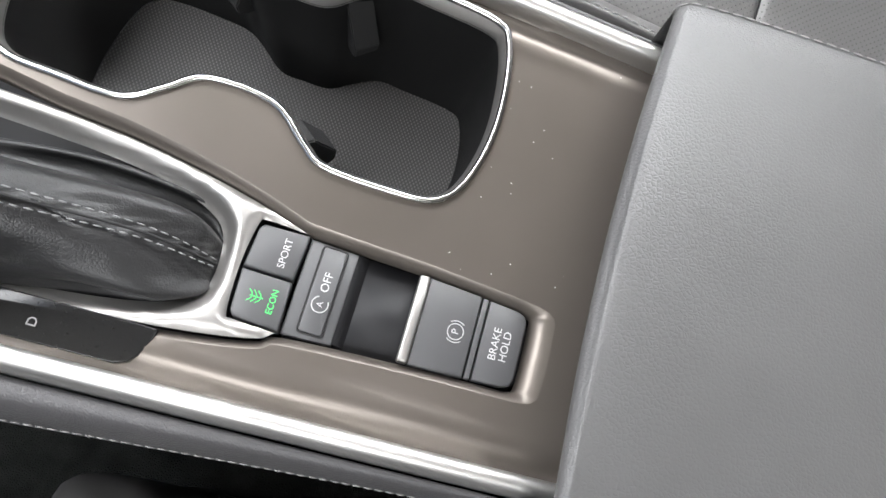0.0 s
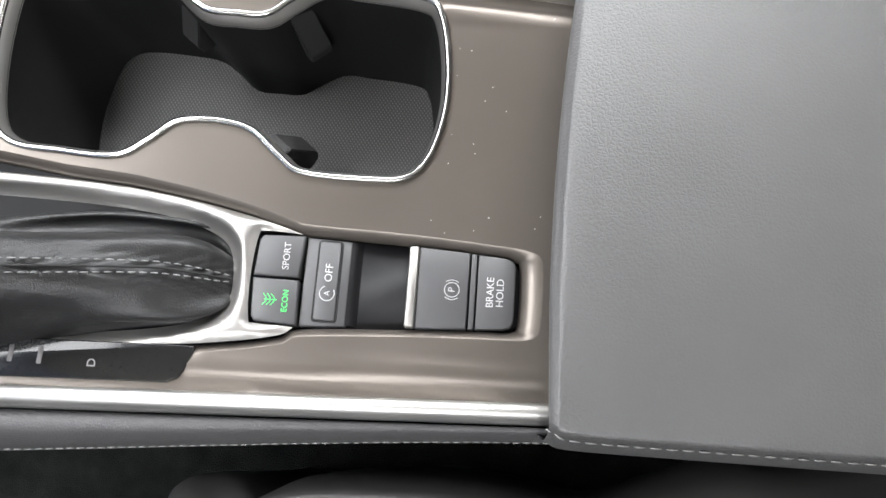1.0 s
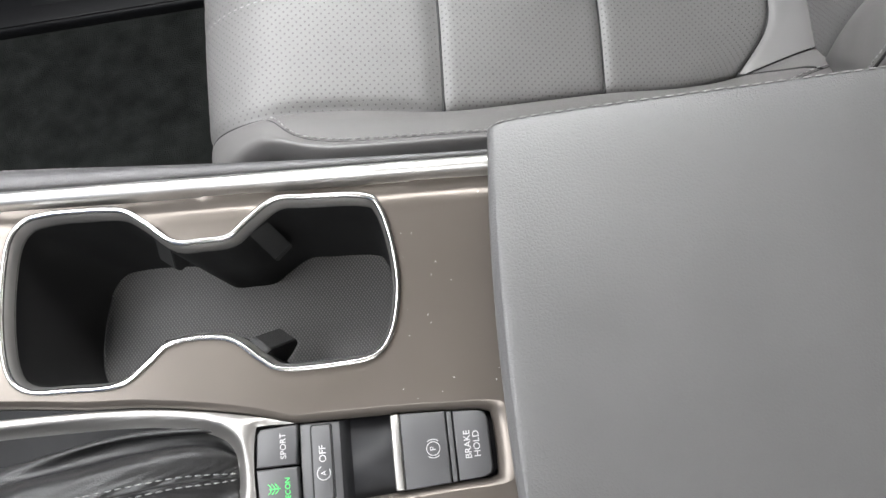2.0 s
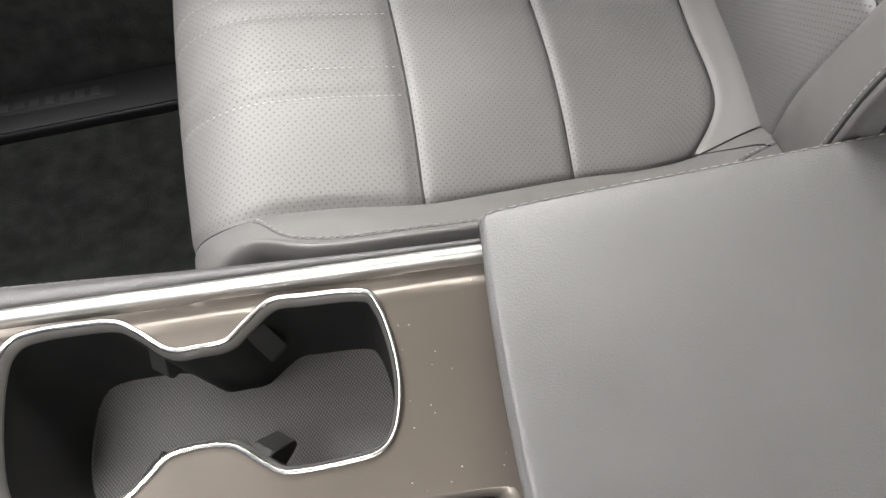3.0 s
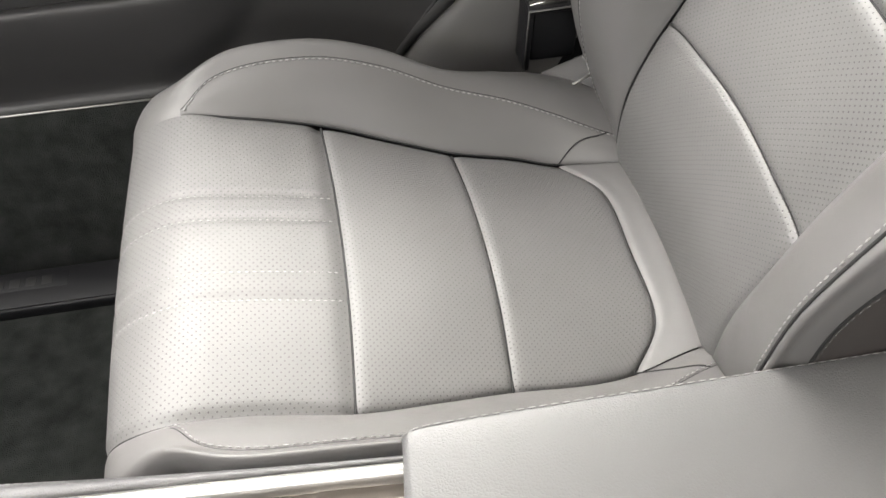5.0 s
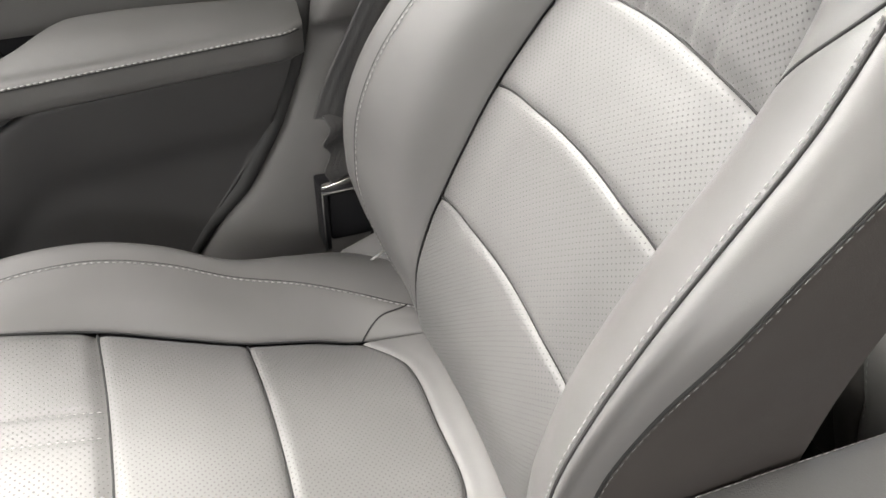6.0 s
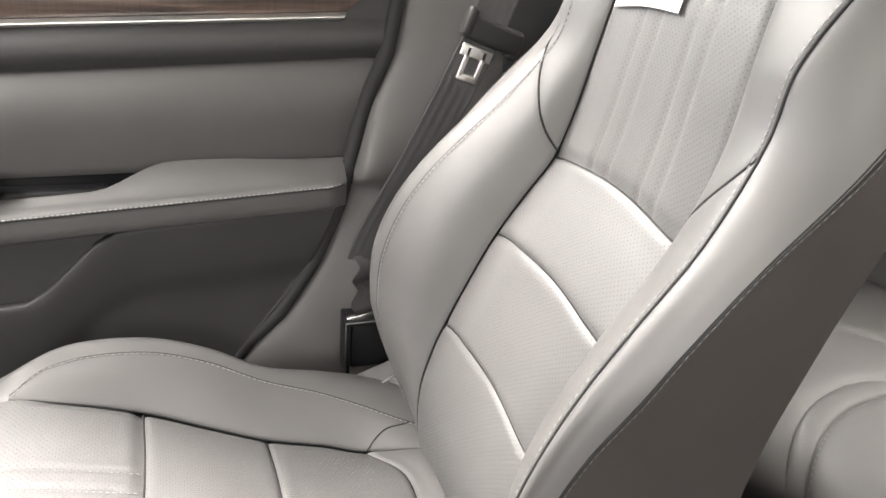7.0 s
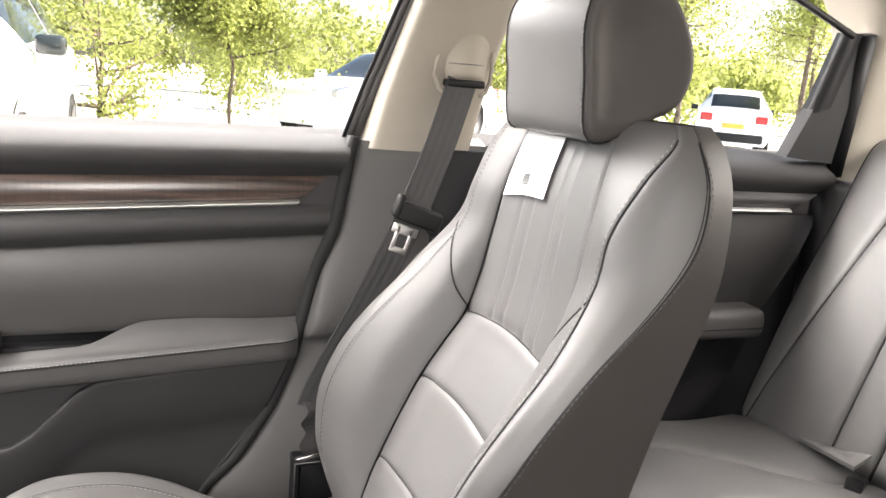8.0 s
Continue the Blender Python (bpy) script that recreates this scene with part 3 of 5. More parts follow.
    panel("backrest_lumbar_panel", B, u1, u2, 5, 9, PERF_FINE, T, n(24), n(36), dip=.0042, roll=.012)
    panel("backrest_middle_panel", B, u2, u3, 5, 9, PERF_FINE, T, n(24), n(36), dip=.0042, roll=.012)
    panel("backrest_upper_panel", B, u3, 14, 5, 9, PERF_FINE, T, n(40), n(80), relief=flutes, dip=0, edges="", label="fluted perforated leather shoulder panel")
    for s, a, b, c, d in ((1, 0, 2, 4, 5), (-1, 4, 2, 0, -1)):
        S = W[s]
        cut = lambda v, a=a, b=b: 8.15 + (9.9 - 8.15) * (v - a) / (b - a)
        lo, hi = min(a, b), max(a, b)
        panel("backrest_bolster", S, 0, cut, lo, hi, LEATHER, T, n(56), n(22), dip=.0016, roll=.009, edges="bcd" if s == inner else ("bc" if s > 0 else "bd"), label="smooth leather bolster with a stitched ridge")
        panel("backrest_shoulder", S, cut, 14, lo, hi, LEATHER, T, n(30), n(22), dip=.0016, roll=.009, edges="acd" if s == inner else ("ac" if s > 0 else "ad"))
        part("seam", tube(on_skin(S, [(cut(v), v) for v in np.linspace(a, b, 7)], 30, -.0012), .0012), SEAM, T)
        lo, hi = min(b, c), max(b, c)
        panel("backrest_side", S, 0, 14, lo, hi, LEATHER, T, n(60), n(16), dip=.0010, roll=.006, edges="cd" if s == inner else ("d" if s > 0 else "c"))
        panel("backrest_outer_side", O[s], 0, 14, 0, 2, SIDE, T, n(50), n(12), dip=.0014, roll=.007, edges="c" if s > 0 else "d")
        q = .09 if s > 0 else -.09
        us = np.linspace(.3, 13.2, 14)
        part("stitching", dashes(on_skin(S, [(u, b - (q if s == inner else 3.4 * q)) for u in us], 240, .0010), .0040, .0022, .0007), THREAD, T)
        part("seam", tube(on_skin(S, [(u, b - (0 if s == inner else 2.8 * q)) for u in us], 90, -.0004), .0012 if s == inner else .0007), SEAM, T)
        part("seam", tube(on_skin(S, [(u, c) for u in us], 90, -.0005), .0009), SEAM, T)
        part("stitching", dashes(on_skin(S, [(u, c + q * .9) for u in us], 200, .0005), .0040, .0022, .0005), SIDE_THREAD, T)
        part("seam", tube(on_skin(S, [(u, c - q * .9) for u in us], 90, -.0003), .0006), SEAM, T)
        part("seam", tube(on_skin(S, [(u, a) for u in np.linspace(.2, 13.6, 14)], 80, -.0030), .0013), SEAM, T)
    for u in (u1, u2, u3):
        part("seam", tube(on_skin(B, [(u, v) for v in np.linspace(5, 9, 9)], 50, -.0042), .0013), SEAM, T)
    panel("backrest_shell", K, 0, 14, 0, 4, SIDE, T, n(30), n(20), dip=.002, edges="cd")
    top = grid[-1]
    part("backrest_top", meshed([(p[0], p[1], p[2] - .002) for p in top] + [(q[0], q[1], q[2] - .002) for q in shell[-1][1:-1]], [tuple(range(15)) + (17, 16, 15)]), LEATHER, T)

    # head restraint
    hy = yc - inner * .008
    prof = curve_points([(.462, .945), (.455, 1.0), (.450, 1.05), (.462, 1.085), (.500, 1.10), (.538, 1.083), (.563, 1.045), (.570, 1.008), (.556, .976), (.520, .958), (.486, .938)], 40, True)
    hr = part("headrest", head(prof, hy, -1, 1), LEATHER, T, "padded leather head restraint")
    for s in (-1, 1):
        part("side_cover", head(prof, hy, *((-2, -1) if s < 0 else (1, 2))), SIDE, hr, "smooth side cover with shade in its colour")
    for s in (-1, 1):
        part("piping", tube([(p[0], hy + s * .1025 * HEAD_W * (1 + .10 * (p[0] - .46) / .13), p[1]) for p in prof], .0011, 6, True), SEAM, hr)
        part("stitching", dashes([(.515 + (p[0] - .515) * 1.006, hy + s * .0985 * HEAD_W * (1 + .10 * (p[0] - .46) / .13), 1.02 + (p[1] - 1.02) * 1.006) for p in prof], .0040, .0022, .0006), DARK_THREAD, hr)
        part("post", tube([(.525, yc + s * .06, .90), (.528, yc + s * .06, .99)], .007, 12), CHROME, T)
    return T, C, B


HEAD_W = .89         # width of the head restraint against its first sketch


def head(prof, yc, lo, hi):
    """The padded block of a head restraint with soft, slightly drawn-in sides."""
    V, F, n = [], [], len(prof)
    cx, cz = sum(p[0] for p in prof) / n, sum(p[1] for p in prof) / n
    full = [(-.104, .45, -2), (-.110, .72, -2), (-.1125, .88, -2), (-.1115, .945, -2), (-.108, .982, -1.5), (-.1025, .994, -1), (-.09, 1.0, 0), (-.045, 1.0, 0), (0, 1.0, 0)]
    full += [(-v, k, -g) for v, k, g in full[-2::-1]]
    stations = [(v, k) for v, k, g in full if lo <= g <= hi]
    for v, k in stations:
        for x, z in prof:
            flare = 1 + .10 * (x - .46) / .13
            V.append((cx + (x - cx) * k, yc + v * flare * HEAD_W, cz + (z - cz) * k))
    for r in range(len(stations) - 1):
        for q in range(n):
            F.append((r * n + q, (r + 1) * n + q, (r + 1) * n + (q + 1) % n, r * n + (q + 1) % n))
    if lo == -2:
        F.append(tuple(range(n)))
    if hi == 2:
        F.append(tuple((len(stations) - 1) * n + q for q in range(n))[::-1])
    bm = meshed(V, F)
    bmesh.ops.recalc_face_normals(bm, faces=bm.faces[:])
    return bm


SEAT_Y = 0.466
PSEAT, PC, PB = seat(SEAT_Y, -1, "grey perforated leather passenger seat with contrast stitching")
dseat = seat(2 * MID - SEAT_Y, 1, "grey perforated leather driver seat beside the console", 0.6)[0]
dseat.location += Vector((-.05, -.03, -.12))

# plastic cover of the seat hinge, between cushion and door
hinge = moved(box(-.032, .032, -.024, .024, -.006, .006, .004, 3), Matrix.Translation((.298, SEAT_Y + .232, .358)) @ pose(0, 0, 0, 18, -22, 0))
hc = part("hinge_cover", hinge, DOORPAD, PSEAT, "dark plastic hinge cover")
part("edge_line", tube([(.268, SEAT_Y + .206, .360), (.292, SEAT_Y + .212, .371), (.318, SEAT_Y + .216, .382)], .0014, 6), SATIN, hc, "thin metal edge")

# ---- centre console ----
CONSOLE = thing("centre_console", "car centre console with satin bronze panel and chrome edges", "console", (-0.1, MID, FLOOR))
TOP = lambda x, y=0.07: 0.446 - 0.07 * x + 0.2 * max(0.0, y - 0.08)
half_trim = lambda x: 0.113 + 0.038 * (0.04 - x)

CUP = [(-.264, .2155), (-.254, .2315), (-.238, .2355), (-.215, .2352), (-.191, .2328), (-.1768, .2240), (-.160, .2098), (-.143, .2085), (-.1255, .2092), (-.113, .2178), (-.095, .2288), (-.075, .2282), (-.0395, .2250),
       (-.0295, .2155), (-.0245, .1900), (-.0248, .1640), (-.0315, .1400), (-.043, .1275), (-.063, .1248), (-.100, .1255), (-.1136, .1334), (-.1327, .1476), (-.1655, .1487), (-.1826, .1375), (-.201, .1268), (-.232, .1272),
       (-.257, .1295), (-.2685, .143), (-.270, .1767)]
CUP = [tuple(p) for p in curve_points(CUP, 120, True)]
POCKET = [(-.33, .116), (-.216, .1145), (-.17, .110), (-.13, .1025), (-.105, .0955), (-.094, .0935), (-.04, .0925), (.0, .0905), (.018, .0885), (.0215, .083), (.0215, .055), (.018, .0495), (.0, .0485),
          (-.04, .0465), (-.094, .0425), (-.105, .0375), (-.13, .0325), (-.17, .0275), (-.216, .0245), (-.33, .0225)]


def shrink(poly, d):
    A = np.asarray(poly)
    t = np.roll(A, -1, 0) - np.roll(A, 1, 0)
    t /= np.linalg.norm(t, axis=1)[:, None] + 1e-9
    return A + np.stack([-t[:, 1], t[:, 0]], 1) * -d


def console_height(x, y):
    z = TOP(x, y)
    h = half_trim(x)
    d = h - abs(y - MID)
    z -= 0.006 * (1 - ease((d - .004) / .012)) * ease(d / .002 + .3)
    z += 0.004 * (1 - ease(abs(abs(y - MID) - (h - .018)) / .004)) * .4
    return z


outer = [(x, MID - half_trim(x)) for x in np.linspace(-.33, .06, 30)] + [(x, MID + half_trim(x)) for x in np.linspace(.06, -.33, 30)]
WIDE = [(float(a), float(b)) for a, b in shrink(curve_points(POCKET, 90, True), -.0048)]
if reach((.03, .069), WIDE) > reach((.03, .069), POCKET):
    WIDE = [(float(a), float(b)) for a, b in shrink(curve_points(POCKET, 90, True), .0048)]
WIDE = [(x + .0075 * ease((x - .004) / .02), y) for x, y in WIDE]
part("top_panel", sheet(outer, [CUP, WIDE], console_height, .005), BRONZE, CONSOLE, "satin bronze brushed panel")
V, F, m = [], [], len(WIDE)
PK = [tuple(p) for p in curve_points(POCKET, 90, True)]
for f, z in ((0.0, 0.0), (.15, -.0003), (.4, -.0013), (.88, -.0036), (1.0, -.0085)):
    for (ax, ay), (bx, by) in zip(WIDE, PK):
        px, py = ax + (bx - ax) * f, ay + (by - ay) * f
        V.append((px, py, TOP(px, py) + z))
for r in range(4):
    for q in range(m):
        F.append((r * m + q, r * m + (q + 1) % m, (r + 1) * m + (q + 1) % m, (r + 1) * m + q))
chamfer = meshed(V, F)
bmesh.ops.recalc_face_normals(chamfer, faces=chamfer.faces[:])
if sum(f.normal.z for f in chamfer.faces) < 0:
    bmesh.ops.reverse_faces(chamfer, faces=chamfer.faces[:])
part("pocket_chamfer", chamfer, BRONZE, CONSOLE, "bevelled lip round the switches")
part("body", box(-.6, .75, MID - .11, MID + .11, FLOOR, .34, .02), BLACK, CONSOLE)
for s in (-1, 1):
    xs = np.linspace(-.45, .052, 24)
    # bright edge strip: a rounded bar
    rows = []
    for x in xs:
        h = half_trim(x)
        z = TOP(x, MID + s * h) + .006
        rows.append([(x, MID + s * (h + a), z + b) for a, b in ((-.004, -.012), (-.0038, -.001), (-.001, .0022), (.003, .0018), (.0062, -.003), (.0075, -.012))])
    panel("chrome_strip", Skin(rows, s), 0, 23, 0, 5, SATIN, CONSOLE, 40, 14, dip=0, label="bright satin chrome edge strip")
    rows = []
    for x in xs:
        h = half_trim(x) + .0075
        z = TOP(x, MID + s * h)
        w = (.021 + .01 * max(0, .04 - x)) * (1 - .60 * ease((x + .34) / .40))
        rows.append([(x, MID + s * (h + a * w), z + b) for a, b in ((0, -.006), (.15, -.001), (.5, -.002), (.85, -.012), (1.0, -.026), (1.02, -.06), (1.0, -.30))])
    P = Skin(rows, s)
    panel("side_pad", P, 0, 23, 0, 6, PAD, CONSOLE, 40, 26, dip=.001, edges="c", label="padded grained side of the console")
    part("stitching", dashes(on_skin(P, [(u, 3.6) for u in range(24)], 200, .0005), .0042, .0012, .0006), THREAD, CONSOLE)

# cup holder
CUPH = thing("cup_holder", "double cup holder with chrome rim and ribbed rubber mat", "cup holder", (-.14, .18, .37))
cc = (-.14, .18)


inn = shrink(CUP, .0012)
if np.abs(inn - np.array(cc)).sum() > np.abs(np.asarray(CUP) - np.array(cc)).sum():
    SG = -1
else:
    SG = 1
part("rim", tube([(p[0], p[1], TOP(*p) + .0008) for p in CUP], .0019, 8, True), CHROME, CUPH, "thin chrome rim")
V, F, n = [], [], len(CUP)
for d, z in ((.0012, .0008), (.0030, -.0016), (.0044, -.0070)):
    for p in shrink(CUP, SG * d):
        V.append((p[0], p[1], TOP(p[0], p[1]) + z))
for r in range(2):
    for q in range(n):
        F.append((r * n + q, r * n + (q + 1) % n, (r + 1) * n + (q + 1) % n, (r + 1) * n + q))
part("inner_rim", meshed(V, F), SILVER, CUPH, "satin inner slope of the rim")
V, F, n = [], [], len(CUP)
for d, z in ((.0042, -.006), (.0046, -.010), (.0050, -.02)):
    for p in shrink(CUP, SG * d):
        V.append((p[0], p[1], TOP(p[0], p[1]) + z))
for p in CUP:
    V.append((-.1395 + (p[0] + .147) * .845, .1755 + (p[1] - .180) * .80, TOP(p[0], .18) - .0745))
for r in range(3):
    for q in range(n):
        F.append((r * n + q, r * n + (q + 1) % n, (r + 1) * n + (q + 1) % n, (r + 1) * n + q))
part("well", meshed(V, F), WELL, CUPH)
MAT = [(-.1395 + (p[0] + .147) * .845, .1755 + (p[1] - .180) * .80) for p in CUP]
part("rubber_mat", sheet(MAT, [], lambda x, y: TOP(x, .18) - .074, .006), RUBBER, CUPH, "grey textured rubber mat")
for x, y, a in ((-.163, .228, -128), (-.118, .226, -50), (-.176, .136, 128), (-.123, .135, 50)):
    # spring tab: a sprung finger that leans into the well
    prof = [(-.004, -.003), (.008, -.003), (.013, -.006), (.026, -.034), (.025, -.042), (.019, -.045), (-.004, -.045)]
    bm = meshed([(r, w, z) for w in (-.0072, .0072) for r, z in prof], [tuple(range(7)), tuple(range(13, 6, -1))] + [(k, (k + 1) % 7, 7 + (k + 1) % 7, 7 + k) for k in range(7)])
    bmesh.ops.recalc_face_normals(bm, faces=bm.faces[:])
    bmesh.ops.bevel(bm, geom=bm.edges[:], offset=.0007, segments=2, affect="EDGES", clamp_overlap=True)
    part("tab", moved(bm, Matrix.Translation((x, y, TOP(x, y) - .003)) @ pose(0, 0, 0, 0, 0, a)), TABBLACK, CUPH, smooth=False)

# gear lever surround and boot
SURR_FAR = [(-.36, .1163), (-.29, .1155), (-.216, .1140), (-.17, .1095), (-.13, .1020), (-.105, .0955), (-.0975, .0932)]
SURR_END = [(-.102, .0934), (-.1175, .0938), (-.1215, .0905), (-.1232, .068), (-.1215, .0455), (-.1175, .0432), (-.102, .0426)]
SURR_NEAR = [(-.0975, .0423), (-.105, .0375), (-.13, .0325), (-.17, .0275), (-.216, .0245), (-.29, .0228), (-.36, .0222)]
SURR_OUT = [tuple(float(c) for c in p) for chain, k in ((SURR_FAR, 26), (SURR_END, 26), (SURR_NEAR, 26)) for p in curve_points(chain, k)]
BOOT_HOLE = [(-.355, .104), (-.30, .1038), (-.25, .1035), (-.20, .102), (-.165, .0975), (-.145, .090), (-.137, .082), (-.134, .068), (-.1355, .054), (-.145, .045), (-.165, .0385), (-.20, .033), (-.25, .029), (-.30, .0277), (-.355, .027)]
BOOT_HOLE = [tuple(float(c) for c in p) for p in curve_points(BOOT_HOLE, 64)]


def surround_height(x, y):
    q = reach((x, y), BOOT_HOLE)
    o = reach((x, y), SURR_OUT)
    return TOP(x) + .0045 - .010 * (1 - ease(q / .010)) - .004 * (1 - ease(o / .004))


SUR = thing("gear_lever", "gear lever with black leather boot in a silver surround", "gear lever", (-.2, .068, .44))
part("surround", sheet(SURR_OUT, [BOOT_HOLE], surround_height, .0028), SILVER, SUR, "satin silver surround")
rows = []
for x, far, near, crest, sag in ((-.1335, .078, .058, .448, 0), (-.139, .088, .049, .456, .002), (-.150, .094, .043, .467, .006), (-.170, .096, .040, .479, .009), (-.200, .096, .034, .492, .010), (-.235, .092, .025, .510, .008), (-.275, .085, .014, .535, .004), (-.330, .080, .012, .570, 0), (-.39, .080, .03, .63, 0)):
    w = far - near
    base = TOP(x) - .010
    h = crest - base
    k = (x + .13) * 40
    rows.append([(x, far + .002, base), (x, far, base + h * .25), (x, far - .10 * w, base + h * .50 - sag), (x, far - .24 * w, base + h * .78), (x, far - .42 * w, base + h * .97),
                 (x, far - .58 * w, base + h), (x, far - .74 * w, base + h * .93), (x, far - .88 * w, base + h * .70), (x, far - .98 * w, base + h * .36), (x, near - .002, base)])
BS = Skin(rows, 1)


def folds(lu, lv, a, b):
    f = math.sin(b * 8 + 3 * a) * .0016 + math.sin(a * 75 + 6 * math.sin(b * 20)) * .0012 * math.exp(-((b - .54) / .12) ** 2) + math.sin(a * 14 + b * 11) * .0017 * math.sin(math.pi * b)
    low = ease((.62 - a) / .3) * ease(a / .08)
    f -= .006 * math.exp(-((b - .20) / .06) ** 2) + .0045 * math.exp(-((b - .91) / .035) ** 2) * low
    f += .0045 * math.exp(-((b - .81) / .055) ** 2) * low + .0022 * math.exp(-((b - .33 - .12 * a) / .05) ** 2)
    return f * ease(a / .12)


panel("boot", BS, 0, 8, 0, 9, BOOT, SUR, 70, 60, dip=.0, edges="", relief=folds, label="black leather boot with double grey stitching")
for v in (4.58, 5.20):
    part("stitching", dashes(on_skin(BS, [(u, v + .05 * math.sin(u * 2)) for u in np.linspace(.7, 7.5, 14)], 120, .0030), .0036, .0018, .0005), DARK_THREAD, SUR)
part("seam", tube(on_skin(BS, [(u, 4.9 + .05 * math.sin(u * 2)) for u in np.linspace(.5, 7.5, 14)], 120, .0020), .0008), SEAM, SUR)
part("lever", tube([(-.385, .058, .60), (-.40, .058, .72)], .018, 16), GLOSS, SUR)

# ---- switches ----
SW = thing("switch_panel", "black switch panel with parking brake and drive mode buttons", "switch panel", (-.05, .068, .44))


def plate(pts, z0, z1, bevel):
    bm = prism(pts, z0, z1, bevel)
    for v in bm.verts:
        v.co.z += TOP(v.co.x)
    return bm


def rounded(x0, x1, y0, y1, r=.002, k=4):
    out = []
    for cx, cy, a in ((x1 - r, y1 - r, 0), (x0 + r, y1 - r, 90), (x0 + r, y0 + r, 180), (x1 - r, y0 + r, 270)):
        for i in range(k + 1):
            w = radians(a + 90 * i / k)
            out.append((cx + r * math.cos(w), cy + r * math.sin(w)))
    return out


part("tray", plate(POCKET[5:15], -.03, -.0072, .0), BLACK, SW)
part("base_plate", plate([(-.0955, .0925), (-.071, .0920), (-.071, .0450), (-.0955, .0438)], -.012, -.0025, .0008), BUTTON, SW)
LEGEND = lambda x, y, z=0.0: Matrix.Translation((x, y, TOP(x) + z)) @ Matrix.Rotation(radians(90), 4, "Z")
sport = part("button", plate([(-.1185, .0915), (-.1205, .089), (-.1217, .0692), (-.0975, .0692), (-.0963, .0925)], -.008, .0012, .0012), BUTTON, SW)
letters("SPORT", .0051, LEGEND(-.1048, .0805, .0013), sport, WHITE_PRINT)
econ = part("button", plate([(-.1217, .0678), (-.1205, .047), (-.1185, .0445), (-.0963, .0435), (-.0975, .0678)], -.008, .0012, .0012), BUTTON, SW)
letters("ECON", .0044, LEGEND(-.1030, .0560, .0013), econ, GREEN)
leafs = []
for k in range(3):
    x = -.1086 - k * .0021
    leafs += [tube([(x - .0021, .0562 + q * .0030, TOP(x) + .0014), (x - .0005, .0562 + q * .0014, TOP(x) + .0014), (x, .0562, TOP(x) + .0014)], .00024, 5) for q in (-1, 1)]
leafs.append(tube([(-.1075, .0562, TOP(-.107) + .0014), (-.1140, .0562, TOP(-.114) + .0014)], .00024, 5))
part("leaf_symbol", join(*leafs), GREEN, econ, smooth=False)
auto = part("button", plate(rounded(-.0882, -.0765, .0475, .0905, .0015), -.008, -.0012, .0006), BUTTON, SW)
part("button_gap", tube([(p[0], p[1], TOP(p[0]) - .0026) for p in rounded(-.0887, -.0760, .0470, .0910, .0017)], .0006, 6, True), SEAM, SW)
letters("OFF", .0058, LEGEND(-.0818, .0735, -.0011), auto, WHITE_PRINT)
letters("A", .0044, LEGEND(-.0818, .0622, -.0011), auto, WHITE_PRINT)
arc = [(-.0818 + .0040 * math.cos(radians(a)), .0622 + .0040 * math.sin(radians(a)), TOP(-.0818) - .001) for a in range(110, 400, 10)]
part("arrow_ring", tube(arc, .00035), WHITE_PRINT, auto)
# scooped hollow before the parking brake switch
rows = []
for y in (.0458, .069, .0922):
    rows.append([(x, y, TOP(x) + z) for x, z in ((-.0712, -.003), (-.068, -.0045), (-.062, -.010), (-.052, -.013), (-.0435, -.012), (-.0395, -.008))])
panel("hollow", Skin(rows, -1), 0, 2, 0, 5, BLACK, SW, 6, 20, dip=0)
part("silver_lip", moved(box(-.0028, .0028, -.0222, .0222, -.006, .0022, .0012), Matrix.Translation((-.0365, .0692, TOP(-.0365)))), SILVER, SW, "chrome lip")
park = part("parking_brake_switch", plate([(-.0336, .0914), (-.0062, .0902), (-.0062, .0482), (-.0336, .0470)], -.012, .0008, .0010), BUTTON, SW)
letters("P", .0052, LEGEND(-.0150, .0690, .0010), park, WHITE_PRINT)
part("symbol_ring", tube([(-.0150 + .0040 * math.cos(radians(a)), .0690 + .0040 * math.sin(radians(a)), TOP(-.015) + .001) for a in range(0, 360, 12)], .0003, 5, True), WHITE_PRINT, park)
for s in (0, 180):
    part("symbol_arc", tube([(-.0150 + .0054 * math.cos(radians(a)), .0690 + .0054 * math.sin(radians(a)), TOP(-.015) + .001) for a in range(s + 50, s + 131, 10)], .0003, 5), WHITE_PRINT, park)
part("divider", plate([(-.0052, .0898), (-.0024, .0897), (-.0024, .0487), (-.0052, .0486)], -.012, .0002, .0004), BUTTON, SW)
hold = part("button", plate([(-.0014, .0896), (.0135, .0887), (.0175, .0872), (.0190, .0840), (.0190, .0545), (.0175, .0513), (.0135, .0498), (-.0014, .0489)], -.012, .0004, .0008), BUTTON, SW)
letters("BRAKE", .0056, LEGEND(.0058, .0692, .0006), hold, WHITE_PRINT)
letters("HOLD", .0056, LEGEND(.0112, .0692, .0006), hold, WHITE_PRINT)

# dust on the panel
rnd = random.Random(12)
specks = []
for _ in range(18):
    px, py = rnd.uniform(-.03, .034), rnd.uniform(.098, .222)
    if not inside((px, py), CUP) and reach((px, py), CUP) > .004:
        r = rnd.uniform(.00015, .00034)
        specks.append(box(px - r, px + r, py - r * .8, py + r * .8, console_height(px, py), console_height(px, py) + r, r * .3, 1))
tagged(part("dust_specks", join(*specks), PAPER, None), "scattered pale dust specks on the console panel", "dust", kind="stuff")

